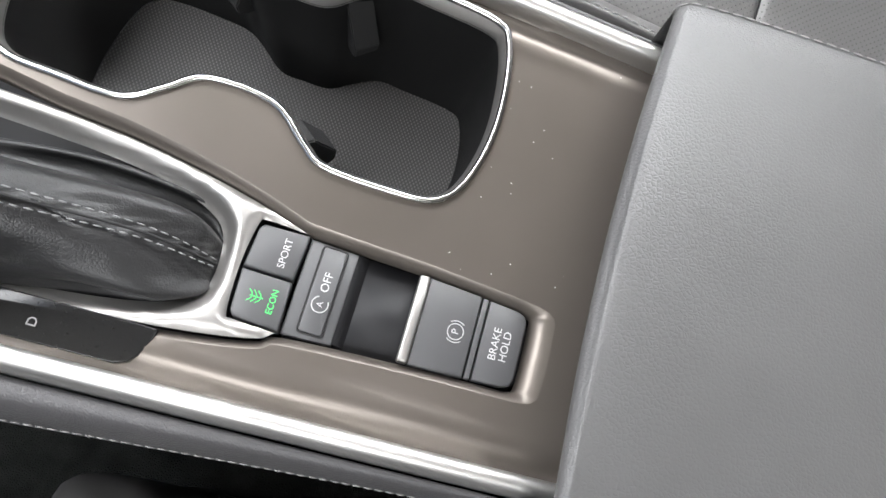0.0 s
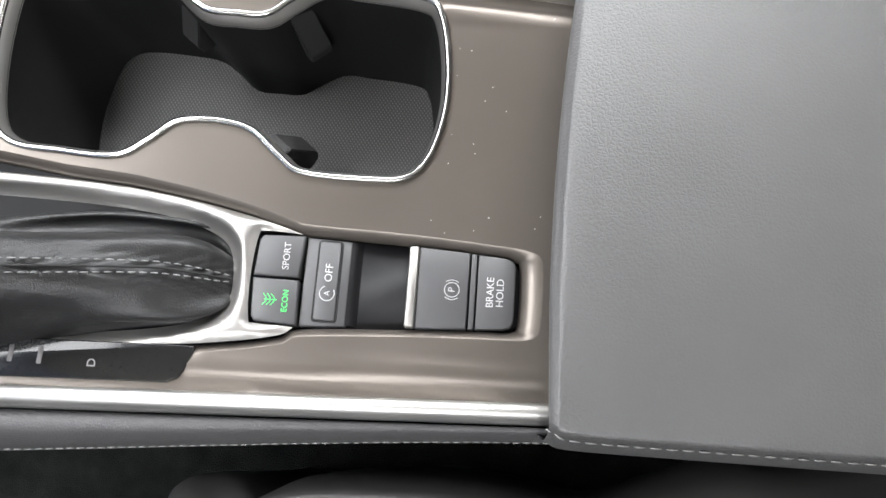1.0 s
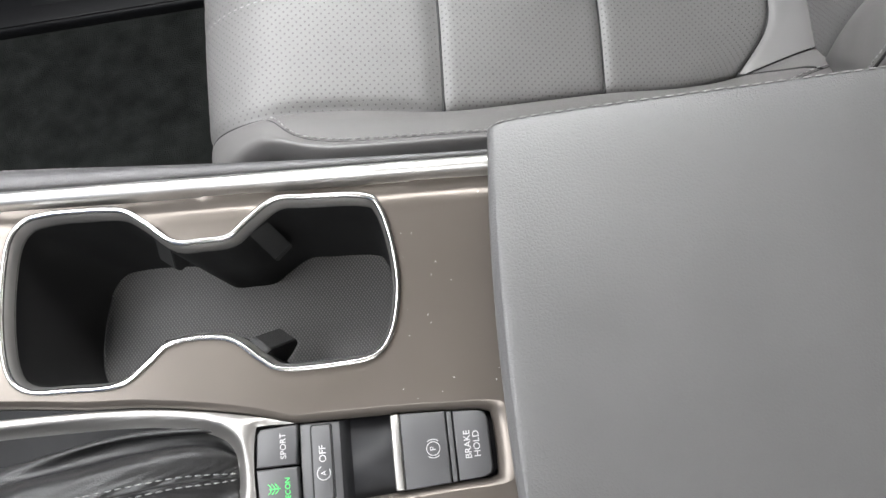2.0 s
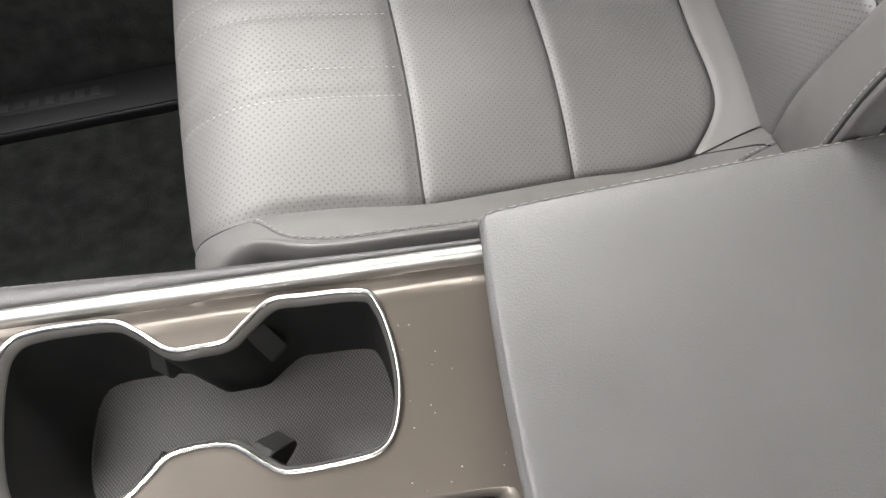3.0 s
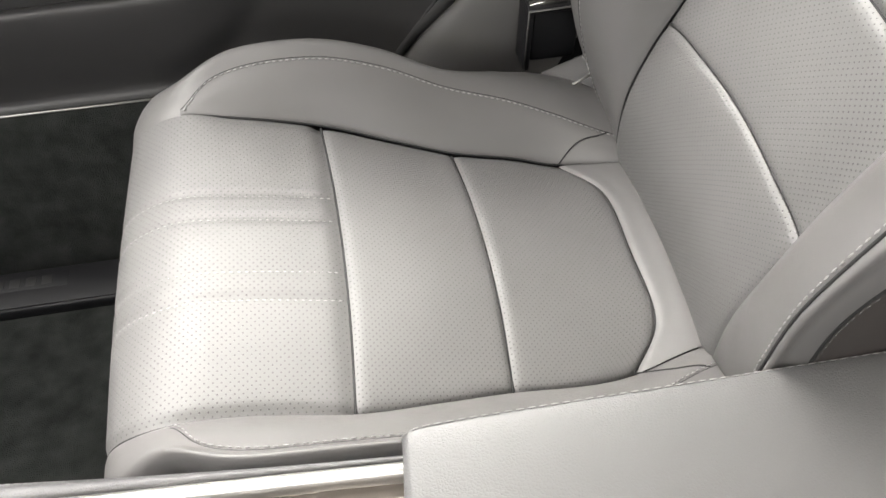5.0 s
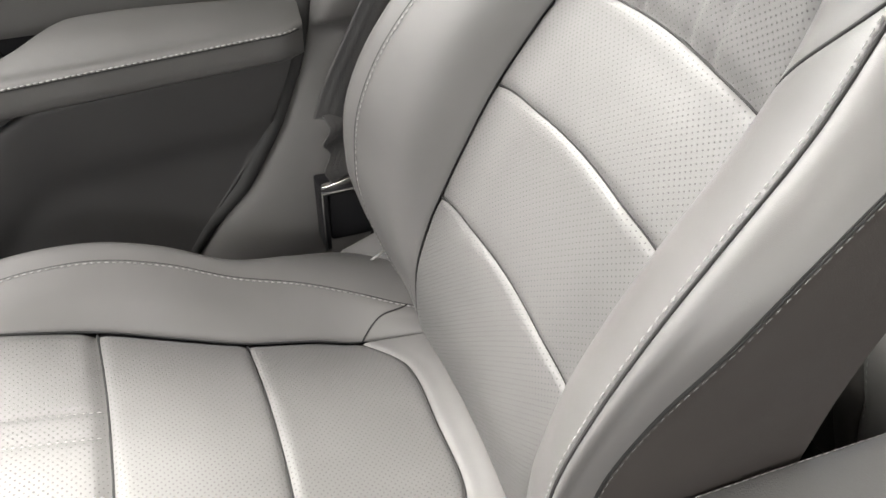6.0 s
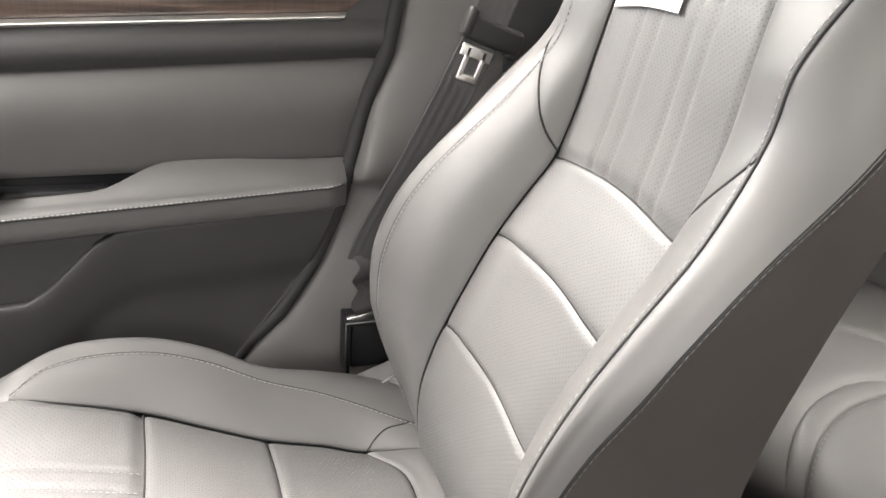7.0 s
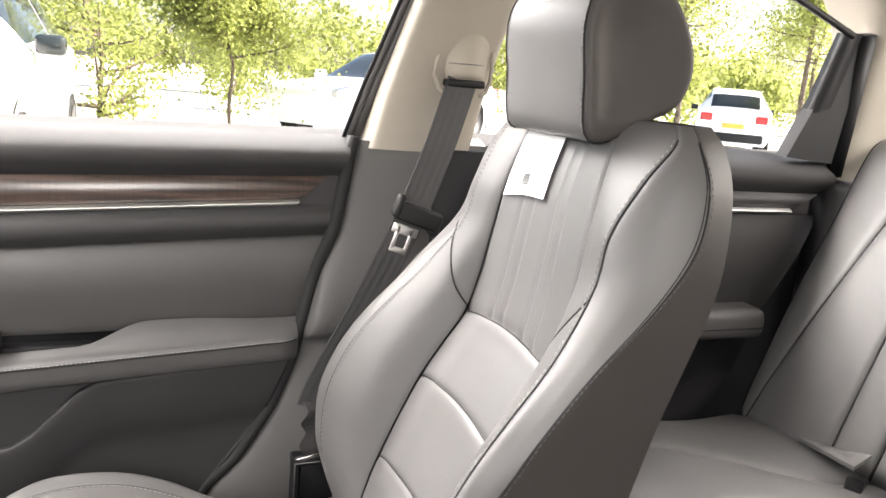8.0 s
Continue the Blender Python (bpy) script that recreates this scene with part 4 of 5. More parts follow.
# gear position strip
STRIP = [(-.40, .0215), (-.155, .0285), (-.1475, .0285), (-.1470, .0265), (-.1488, .0205), (-.1512, .0150), (-.1545, .0112), (-.160, .0088), (-.40, .001)]
strip = thing("gear_indicator", "glossy black gear position strip with dust and faint letters", "gear indicator", (-.2, .016, .44))
part("gloss_strip", plate(STRIP, -.006, .0016, .0006), GLOSS, strip)
letters("D", .0062, LEGEND(-.198, .0160, .0018), strip, FAINT)
for x in (-.225, -.240, -.252):
    part("faint_bar", plate(rounded(x - .0012, x + .0012, .0135, .0225, .0004), .0, .0018, 0), FAINT, strip)

# ---- armrest lid ----
ARM = thing("armrest", "grey grained leatherette console armrest lid with stitched edge", "armrest", (.25, MID, .4))


def lid_section(x, k):
    """Cross-section of the lid at x; k shrinks it at the front edge."""
    w, c = .125, MID - .0005
    t = .515 + .004 * max(0, x - .06)
    far = w - .015 * max(0, x - .1)
    return [(x, c + a * (far if a > 0 else w), t + b) for a, b in ((-1.02, -.085), (-1.05, -.045), (-1.035, -.020), (-1.0, -.006), (-.95, -.0012), (-.5, .001), (0, .002), (.5, .001), (.95, -.0012), (1.0, -.006), (1.02, -.020), (1.02, -.045), (1.0, -.085))]


rows = []
for x, dz in ((.085, -.085), (.070, -.05), (.0520, -.024), (.0435, -.010), (.0460, -.0034), (.056, -.0006), (.10, 0), (.2, 0), (.3, 0), (.42, 0), (.52, -.002), (.555, -.008), (.572, -.025), (.575, -.06)):
    sec = lid_section(x, 0)
    sec = [(px, MID + (py - MID) * (1 - .034 * max(0, 1 - (x - .043) / .018) ** 2 * (x < .07)), pz) for px, py, pz in sec]
    front = 1 if x < .09 else 0
    rows.append([(px - front * (.006 * (1 - ((py - MID) / .125) ** 2) + .009 * (MID + .125 - py) / .25), py, min(pz, .516 + .004 * max(0, px - .06) + dz) if dz < -.003 else pz + dz) for px, py, pz in sec])
LS = Skin(rows, 1)
panel("lid", LS, 0, 13, 0, 12, LID, ARM, 80, 60, dip=0, edges="")
for v in (2.75, 8.25):
    line = [(u, v) for u in (2.4, 3, 4, 5, 6, 7, 8, 9, 10, 11)]
    part("stitching", dashes(on_skin(LS, line, 160, .0009), .0048, .0022, .0005), THREAD, ARM)
part("bin", box(.058, .565, MID - .12, MID + .105, .30, .45, .01), BLACK, ARM)

# ---- passenger door ----
DOOR = thing("door_1", "dark grey passenger door with wood trim and padded armrest", "car door", (0, .85, .3), kind="structure")
DY = .845
door_back = lambda z: float(np.interp(z, [.10, .28, .355, .40, .474, .547, .60, .694, .757, .90, 1.0], [.02, .08, .135, .181, .226, .255, .268, .289, .314, .337, .35]))


def strip_part(name, material, zt, zb, section, x0=-.95, cut=None, parent=DOOR, label="", nx=40, nv=16, back=True, dip=.0):
    """A horizontal band of the door between two sloping lines; section gives y offsets from top to bottom."""
    rows = []
    for k in range(nx):
        row = []
        for j, dy in enumerate(section):
            f = j / (len(section) - 1)
            zz = zt(0.3) + (zb(0.3) - zt(0.3)) * f
            x1 = (door_back(zz) - .004) if cut is None else cut(f)
            x = x0 + (x1 - x0) * (k / (nx - 1)) ** .8
            row.append((x, DY + dy, zt(x) + (zb(x) - zt(x)) * f))
        rows.append(row)
    return panel(name, Skin(rows, -1), 0, nx - 1, 0, len(section) - 1, material, parent, nx, nv, dip=dip, edges="bcd" if dip else "", label=label)


line = lambda a, b: (lambda x: a + b * x)
SILL, UP, WB, WC, BAND, ARMT = line(.896, .012), line(.825, .03), line(.786, .05), line(.777, .05), line(.730, .053), line(.600, .02)
strip_part("upper_pad", UPPAD, SILL, UP, (.045, .0, -.025, -.038, -.041, -.036, -.024, -.012), label="grained upper door pad")
strip_part("wood_trim", WOOD, UP, WB, (-.016, -.020, -.021, -.018), cut=lambda f: .302 - .040 * f, label="ribbed dark wood trim with painted reflection streaks", dip=.001)
strip_part("chrome_strip", SATIN, WB, WC, (-.018, -.025, -.025, -.018), cut=lambda f: .262 - .006 * f, label="bright trim line")
strip_part("lower_band", DOORSKIN, WC, BAND, (-.016, -.024, -.024, -.014))
strip_part("trim_backing", DOORSKIN, UP, BAND, (-.013, -.014, -.014, -.012))
strip_part("door_pad", DOORPAD, BAND, ARMT, (-.008, -.020, -.022, -.018, -.012, -.006), label="padded middle of the door", dip=.002)


def armrest_rows():
    rows = []
    for k, x in enumerate(np.linspace(-.9, .262, 60)):
        e = .576 + .073 * x          # stitched edge
        t = ease((x + .035) / .085)
        end = ease((x - .240) / .022)
        inner = DY - .058 + .010 * end
        top = e + .016 + .020 * t - .014 * ease((x - .06) / .20)
        back = DY - .012 - .022 * (1 - t)
        rows.append([(x, back + .004, top - .022), (x, back + .001, top - .004), (x, back - .001, top), (x, back - .004, top + .0012), (x, back - (back - inner) * .45, top - (top - e) * .26), (x, inner + .010, e + .0095), (x, inner + .003, e + .0055),
                     (x, inner, e + .001), (x, inner + .0015, e - .003), (x, inner + .002, e - .012), (x, inner + .004, e - .026), (x, inner + .012, e - .034), (x, DY - .004, e - .040)])
    return rows


AS = Skin(armrest_rows(), -1)
# underside takes the darker DOORPAD: shade put into its colour
panel("armrest_underside", AS, 0, 59, 7.7, 12, DOORPAD, DOOR, 80, 20, dip=.0, edges="", label="lower band of the armrest with shade in its colour")
panel("armrest_pad", AS, 0, 59, 0, 7.7, ARMPAD, DOOR, 80, 40, dip=.0, edges="", label="padded door armrest with stitched edge")
part("stitching", dashes(on_skin(AS, [(u, 7.0) for u in np.linspace(6, 58.6, 30)], 240, .0006), .0042, .0014, .0010), THREAD, DOOR)
part("seam", tube(on_skin(AS, [(u, 7.7) for u in np.linspace(6, 58.8, 30)], 120, -.0002), .0009), SEAM, DOOR)
part("armrest_end", meshed(armrest_rows()[-1], [tuple(range(13))]), DOORPAD, DOOR)
# solid black block stands in for the shade of the pull hollow
part("recess_shade", box(-.40, -.02, DY - .030, DY - .004, .552, .590, .004), BLACK, DOOR, "black block for the shaded hollow behind the armrest")
strip_part("lower_panel", DOORSKIN, line(.545, .05), line(.29, .0), (.0, -.012, -.012, -.010, -.004), nv=12)
# map pocket lip: rises towards the rear
rows = []
for x in np.linspace(-.9, .262, 40):
    t = .447 + .02 * x + .092 * ease((x + .135) / .13) + .08 * max(0, x)
    xx = min(x, door_back(t - .03) - .01)
    rows.append([(min(x, door_back(zz) - .008), DY + dy, zz) for zz, dy in ((t - .01, -.006), (t, -.030), (t - .012, -.037), (t - .07, -.032), (t - .12, -.024), (.30, -.03), (.20, -.01))])
panel("map_pocket", Skin(rows, -1), 0, 39, 0, 6, DOORSKIN, DOOR, 50, 30, dip=0, edges="", label="moulded map pocket of the door")
part("pull_handle", tube([(-.32, DY - .03, .63), (-.26, DY - .055, .625), (-.18, DY - .058, .612), (-.13, DY - .04, .602)], .016, 14), DOORSKIN, DOOR)
part("door_core", box(-.95, .16, DY, DY + .03, .18, .86), BLACK, DOOR)

# black seal in the gap between door and pillar
part("seal", tube([(door_back(z) - .001, DY - .022, z) for z in np.linspace(.12, .895, 40)], .0095, 8), SEAM, DOOR, "black rubber seal")

# window frame of the front door
WF = thing("window_1", "clear front passenger window in a black frame", "window", (0, .86, .95), kind="structure")
for off, r, m in ((-.010, .003, BLACK), (-.003, .005, TRIMGREY), (.008, .007, DOORPAD)):
    part("window_frame", tube([(.336 + off, .85, .89), (.36 + off, .84, .97), (.40 + off, .80, 1.10), (.44 + off, .75, 1.23)], r, 8), m, WF)
part("window_frame", tube([(.44, .75, 1.23), (.2, .75, 1.235), (-.2, .765, 1.20), (-.6, .82, 1.03), (-.85, .85, .88)], .012, 8), BLACK, WF)
pane = part("pane", meshed([(-.85, .86, .87), (.34, .86, .89), (.40, .81, 1.10), (.44, .76, 1.23), (-.2, .775, 1.20), (-.6, .83, 1.03)], [(0, 1, 2, 3, 4, 5)]), GLASS, WF, smooth=False)
pane.visible_shadow = False

# sill plate with raised lettering bars
SILLT = thing("trim_sill", "dark carpeted door sill with a thin bright top line", "sill", (-.4, .78, .1), kind="structure")
part("sill_cover", box(-.95, .6, .70, .765, FLOOR - .01, .078, .006), BLACK, SILLT)
ss = Skin([[(x, .850, .285), (x, .824, .306), (x, .811, .303), (x, .800, .245), (x, .785, .170), (x, .769, .105), (x, .764, .070)] for x in np.linspace(-.95, .10, 8)], -1)
panel("sill_slope", ss, 0, 7, 0, 6, CARPET, SILLT, 20, 24, dip=0, edges="", label="dark carpeted slope of the sill")
part("bright_line", tube([(-.95, .8125, .3075), (.10, .8125, .3075)], .0015, 8), SILVER, SILLT, "thin bright line")
bar = thing("sill_plate", "grey sill plate with raised lettering", "sill plate", (-.4, .73, .078))
part("plate", box(-.70, -.20, .703, .762, .0785, .081, .001), BLACK, bar)
part("lettering_field", box(-.54, -.36, .730, .756, .0805, .0813, .0003), BLACK, bar)
for k in range(7):
    part("raised_bar", box(-.52 + k * .021, -.506 + k * .021, .736, .750, .0805, .0818, .0005), TABBLACK, bar)

# ---- b-pillar ----
PIL = thing("pillar", "door pillar with dark lower and ivory upper trim", "car pillar", (.42, .82, .3))
rows = []
for z in (.10, .22, .30, .355, .40, .474, .547, .582, .606, .65, .694, .757, .82, .89):
    x0 = door_back(z) + .004
    bump = .03 * ease((z - .585) / .02) * (1 - ease((z - .61) / .14))
    rows.append([(x0, .862, z), (x0 + .004, .828 - bump, z), (x0 + .02, .815 - bump, z), (x0 + .07, .808 - bump * .3, z), (x0 + .14, .81, z), (x0 + .24, .83, z), (x0 + .25, .87, z)])
panel("lower_trim", Skin(rows, -1), 0, 13, 0, 6, TRIMGREY, PIL, 40, 30, dip=0, edges="", label="dark grey lower pillar trim")
rows = []
for z, x0, y in ((.879, .349, .806), (.95, .366, .8015), (1.03, .386, .785), (1.10, .405, .765), (1.18, .43, .74), (1.26, .46, .715)):
    w = .17 - .08 * max(0, z - .89)
    rows.append([(x0, y + .05, z), (x0 + .006, y + .012, z), (x0 + .025, y, z), (x0 + w * .5, y - .006, z), (x0 + w - .02, y, z), (x0 + w, y + .02, z), (x0 + w, y + .06, z)])
panel("upper_trim", Skin(rows, -1), 0, 5, 0, 6, BEIGE, PIL, 30, 30, dip=0, edges="", label="ivory upper pillar trim")
part("belt_cover", box(.455, .60, .792, .80, .55, .884, .003), BLACK, PIL, "black cover panel behind the belt")

# ---- seat belt ----
SB = thing("seat_belt", "grey webbing seat belt with black tongue", "seat belt", (.4, .76, .5))


def ribbon(pts, width, across, t=.0012):
    """Webbing with shallow lengthwise ribs."""
    V, F, m = [], [], 17
    a = Vector(across).normalized()
    for p in pts:
        p = Vector(p)
        for q in range(m):
            f = q / (m - 1) - .5
            rib = .0009 * (0.5 + 0.5 * math.cos(f * 2 * math.pi * 4))
            V.append(p + a * f * width + Vector((0, -rib - t, 0)))
        V.append(p + a * .5 * width)
        V.append(p - a * .5 * width)
    n = m + 2
    for k in range(len(pts) - 1):
        for q in range(n):
            F.append((k * n + q, k * n + (q + 1) % n, (k + 1) * n + (q + 1) % n, (k + 1) * n + q))
    return meshed(V, F)


belt = [(.478, .772, .985), (.455, .766, .91), (.43, .760, .84), (.40, .757, .765), (.35, .762, .65), (.30, .775, .54), (.283, .782, .49)]
part("webbing", ribbon(curve_points(belt, 40), .047, (.95, .05, -.32)), BELT, SB, "ribbed grey webbing")
at = Matrix.Translation((.418, .750, .790)) @ pose(0, 0, 0, 0, 18, 0)
part("slider", moved(join(box(-.036, .036, -.012, .004, -.013, .016, .006, 3), box(-.040, -.028, -.014, .004, -.010, .024, .005, 3), box(.020, .038, -.010, .004, -.018, .010, .005, 3)), at), TABBLACK, SB, "black plastic belt stop")
tg = join(box(-.0135, -.0070, -.002, .002, -.036, 0, .0015), box(.0070, .0135, -.002, .002, -.036, 0, .0015), box(-.0135, .0135, -.002, .002, -.040, -.031, .0018), box(-.020, .020, -.002, .002, -.012, .002, .0015))
part("tongue", moved(tg, Matrix.Translation((.402, .747, .775)) @ pose(0, 0, 0, 0, 18, 0)), SATIN, SB, "bright metal buckle tongue")
# gathered end of the webbing over its anchor
end = [(.284 + .006 * math.sin(k * 2.1), .776 + .008 * math.cos(k * 1.7), .500 - .0125 * k) for k in range(8)]
part("gathered_end", ribbon(curve_points(end, 40), .036, (.8, .55, -.1)), BELT, SB, "crumpled webbing end")
part("anchor", moved(box(-.022, .022, -.004, .004, -.006, .006, .002), Matrix.Translation((.283, .772, .412)) @ pose(0, 0, 0, 0, -12, 0)), CHROME, SB)
part("anchor_cover", join(box(.268, .325, .772, .80, .33, .405, .004), box(.258, .266, .762, .80, .325, .408, .002), box(.258, .325, .762, .80, .404, .411, .002)), BLACK, SB, "black bracket of the belt anchor")
part("bracket_edge", tube([(.259, .761, .325), (.259, .761, .409), (.318, .761, .411)], .0013, 6), TRIMGREY, SB)
hood = Skin([[(.486 + lean + a * w, .790 - d * math.cos(a * 1.45) - .006, z) for a in (-1, -.7, -.35, 0, .35, .7, 1)] for z, w, d, lean in ((1.062, .027, .001, .008), (1.057, .030, .009, .007), (1.035, .031, .015, .004), (1.005, .032, .021, 0), (.994, .031, .021, 0), (.986, .030, .010, 0))], -1)
panel("guide_hood", hood, 0, 5, 0, 6, BEIGE, SB, 20, 20, dip=0, edges="", label="ivory belt guide hood")
part("hood_fold", tube([(.486 + a * .031, .784 - .021 * math.cos(a * 1.45), 1.010) for a in np.linspace(-.9, .9, 12)], .0008, 6), TRIMGREY, SB)
part("slot", box(.455, .513, .766, .80, .977, .988, .003), BLACK, SB)
part("guide_rim", tube([(.452, .788, 1.036), (.441, .784, 1.012), (.438, .779, .992), (.446, .776, .974), (.456, .776, .966)], .0038, 8), BEIGE, SB)
part("guide_rim", tube([(.529, .788, 1.03), (.528, .784, 1.005), (.524, .779, .985), (.518, .776, .972), (.508, .776, .966)], .0032, 8), BEIGE, SB)

# buckle stalk by the console
BK = thing("seat_buckle", "seat belt buckle with red release", "belt buckle", (.2, .26, .36))
at = Matrix.Translation((.205, .268, .427)) @ pose(0, 0, 0, 24, 14, 0)
part("body", moved(box(-.024, .024, -.013, .013, -.07, .012, .005, 3), at), BUTTON, BK, "dark grey buckle body")
part("frame", moved(tube([(p[0], p[1], .0125) for p in rounded(-.021, .021, -.010, .010, .004)], .0012, 6, True), at), SATIN, BK)
part("release", moved(box(-.010, .018, -.0128, .0085, .004, .0142, .0015), at), RED, BK, "red release button")
tagged(part("belt_sleeve", moved(box(-.026, .026, -.014, .014, -.05, .03, .012, 4), Matrix.Translation((.272, .268, .406)) @ pose(0, 0, 0, 0, 10, 0)), PAD, None), "dark grey padded sleeve beside the belt buckle", "belt sleeve")

# ---- label on the seat ----
LB = thing("paper_label", "white paper label tucked under the head restraint", "label", (.46, SEAT_Y + .05, .9))
LBS = Skin([[PB.at(u, 7 + v / .0535) + PB.normal(u, 7 + v / .0535) * .004 for v in (-.002, .045, .092)] for u in (10.85, 11.4, 12.0, 12.6, 13.2)], 1)
panel("sheet", LBS, 0, 4, 0, 2, PAPER, LB, 14, 10, dip=0, edges="")
part("print", meshed(on_skin(LBS, [(.45, .95), (.9, .95)], 2, .0006) + on_skin(LBS, [(.9, 1.25), (.45, 1.25)], 2, .0006), [(0, 1, 2, 3)]), INK, LB, smooth=False)
for k in range(11):
    v = .30 + k * .12
    part("print", meshed(on_skin(LBS, [(2.95, v), (3.5, v)], 2, .0006) + on_skin(LBS, [(3.5, v + .045), (2.95, v + .045)], 2, .0006), [(0, 1, 2, 3)]), INK, LB, smooth=False)

# ---- rear seat ----
RS = thing("rear_bench", "grey leather rear bench seat with stitched panels", "rear seat", (1.1, MID, FLOOR))
yy = np.linspace(-.58, .78, 15)
rows = []
for x, z in ((.665, .27), (.640, .36), (.655, .42), (.72, .449), (.86, .452), (.98, .445), (1.08, .45)):
    rows.append([(x, y, z + .012 * math.cos((y - .47) * 9) - (.02 if y > .74 else 0)) for y in yy])
RC = Skin(rows, 1)
for a, b in ((0, 2.2), (2.2, 5), (5, 7.6)):
    panel("cushion_panel", RC, 0, 3.2, a, b, LEATHER, RS, 16, 16, dip=.006, roll=.02)
    panel("cushion_panel", RC, 3.2, 6, a, b, LEATHER, RS, 16, 16, dip=.006, roll=.02)
# the outer seat: two soft folds run back from the front edge, and a seam crosses to the buckle
fold_in = lambda a: float(np.interp(6 * a, (0, 1.4, 2.6, 3.26, 3.66, 4.2, 6), (9.1, 9.35, 9.94, 10.27, 10.42, 10.3, 9.6)))
fold_out = lambda a: float(np.interp(6 * a, (0, 1.4, 2.4, 3.2, 3.6, 4.1, 6), (9.4, 9.70, 10.16, 10.56, 10.72, 10.6, 9.9)))
outer_seam = lambda a: float(np.interp(6 * a, (0, 2, 3, 3.57, 4.1, 4.5, 5.2, 6), (13.5, 13.35, 13.1, 12.55, 11.9, 11.38, 10.85, 10.6)))
for g0, g1 in ((7.6, fold_in), (fold_in, fold_out), (fold_out, outer_seam), (outer_seam, 14)):
    panel("cushion_panel", RC, 0, 6, g0, g1, LEATHER, RS, 40, 16, dip=.007, roll=.03, edges="cd" if g1 != 14 else "c")
part("stitching", dashes(on_skin(RC, [(6 * a, fold_in(a) - .06) for a in np.linspace(.2, .7, 12)], 80, -.003), .005, .003, .0007), DARK_THREAD, RS)
rows = []
for z, x in ((.42, 1.05), (.50, 1.075), (.65, 1.13), (.80, 1.195), (.90, 1.235), (.94, 1.265), (.955, 1.32)):
    rows.append([(x - .01 * math.cos((y - .47) * 9) + (.03 if y > .74 else 0), y, z) for y in yy])
RB = Skin(rows, 1)
wing = lambda a: float(np.interp(6 * a, (0, 1, 2, 3, 4, 5, 6), (13.75, 13.52, 13.05, 12.65, 12.35, 12.2, 12.1)))
for a, b in ((0, 2.2), (2.2, 5), (5, 8.6), (8.6, 10.75), (10.75, 11.55), (11.55, wing), (wing, 14)):
    panel("backrest_panel", RB, 0, 6, a, b, LEATHER, RS, 24, 16, dip=.007, roll=.02)
    part("seam", tube(on_skin(RB, [(u, b(u / 6) if callable(b) else b) for u in range(7)], 30, -.006), .003), SEAM, RS)
flap = [(1.055, .600, .462), (1.065, .520, .478), (1.035, .452, .508), (.985, .436, .503)]
part("buckle_flap", meshed(flap + [(x, y, z - .006) for x, y, z in flap], [(3, 2, 1, 0), (4, 5, 6, 7)] + [(k, (k + 1) % 4, 4 + (k + 1) % 4, 4 + k) for k in range(4)]), LEATHER, RS, "lifted leather flap over the belt buckle", smooth=False)
part("buckle", moved(box(-.03, .03, -.012, .012, -.015, .015, .004), Matrix.Translation((1.03, .462, .452)) @ pose(0, 0, 0, 0, 18, 30)), BLACK, RS)

# ---- rear door ----
RD = thing("door_2", "dark grey rear passenger door with trim and armrest", "car door", (1.0, .85, .3), kind="structure")


def rear_strip(name, material, zt, zb, section, x0=.55, x1=1.25, cut=0.0, label=""):
    rows = []
    for k in range(20):
        row = []
        for j, dy in enumerate(section):
            f = j / (len(section) - 1)
            x = x0 + (x1 - cut * f - x0) * k / 19
            row.append((x, .845 + dy, zt(x) + (zb(x) - zt(x)) * f))
        rows.append(row)
    return panel(name, Skin(rows, -1), 0, 19, 0, len(section) - 1, material, RD, 24, 14, dip=0, edges="", label=label)


rear_strip("upper_pad", UPPAD, line(.905, .0), line(.832, .0), (.05, -.01, -.035, -.04, -.03, -.012))
rear_strip("trim_strip", DOORSKIN, line(.832, .0), line(.803, .0), (-.014, -.02, -.016), cut=.06, x1=1.24)
rear_strip("chrome_strip", SATIN, line(.803, .0), line(.793, .0), (-.016, -.024, -.016), x1=1.175)
rear_strip("door_pad", DOORSKIN, line(.790, .0), line(.60, .0), (-.012, -.02, -.018, -.01), cut=.10)
rear_strip("lower_panel", BLACK, line(.60, .0), line(.26, .0), (-.01, -.02, -.02, -.01), x1=1.15, cut=.15)
part("armrest_pad", box(.65, 1.12, .775, .85, .565, .622, .018, 4), DOORPAD, RD, "padded rear armrest")
part("seam", tube([(.66, .776, .588), (1.11, .776, .588)], .002), SEAM, RD)
WR = thing("window_2", "clear rear passenger window in a black frame", "window", (1.0, .86, .95), kind="structure")
part("window_frame", tube([(.55, .745, 1.20), (.85, .75, 1.20), (1.03, .755, 1.165), (1.185, .766, 1.115)], .006, 8), BLACK, WR)
part("window_frame", meshed([(1.145, .815, .90), (1.185, .815, .90), (1.205, .765, 1.12), (1.172, .765, 1.12), (1.145, .84, .90), (1.185, .84, .90), (1.205, .79, 1.12), (1.172, .79, 1.12)], [(0, 1, 2, 3), (7, 6, 5, 4), (0, 3, 7, 4), (1, 5, 6, 2)]), BLACK, WR)
part("window_frame", tube([(1.255, .82, .87), (1.245, .80, 1.0), (1.22, .77, 1.12)], .016, 8), BLACK, WR)
part("corner_trim", meshed([(1.13, .812, .90), (1.25, .812, .89), (1.222, .772, 1.11), (1.192, .772, 1.11), (1.13, .84, .90), (1.25, .84, .89), (1.222, .80, 1.11), (1.192, .80, 1.11)], [(0, 1, 2, 3), (7, 6, 5, 4), (0, 3, 7, 4), (3, 2, 6, 7)]), TYRE, WR, smooth=False)
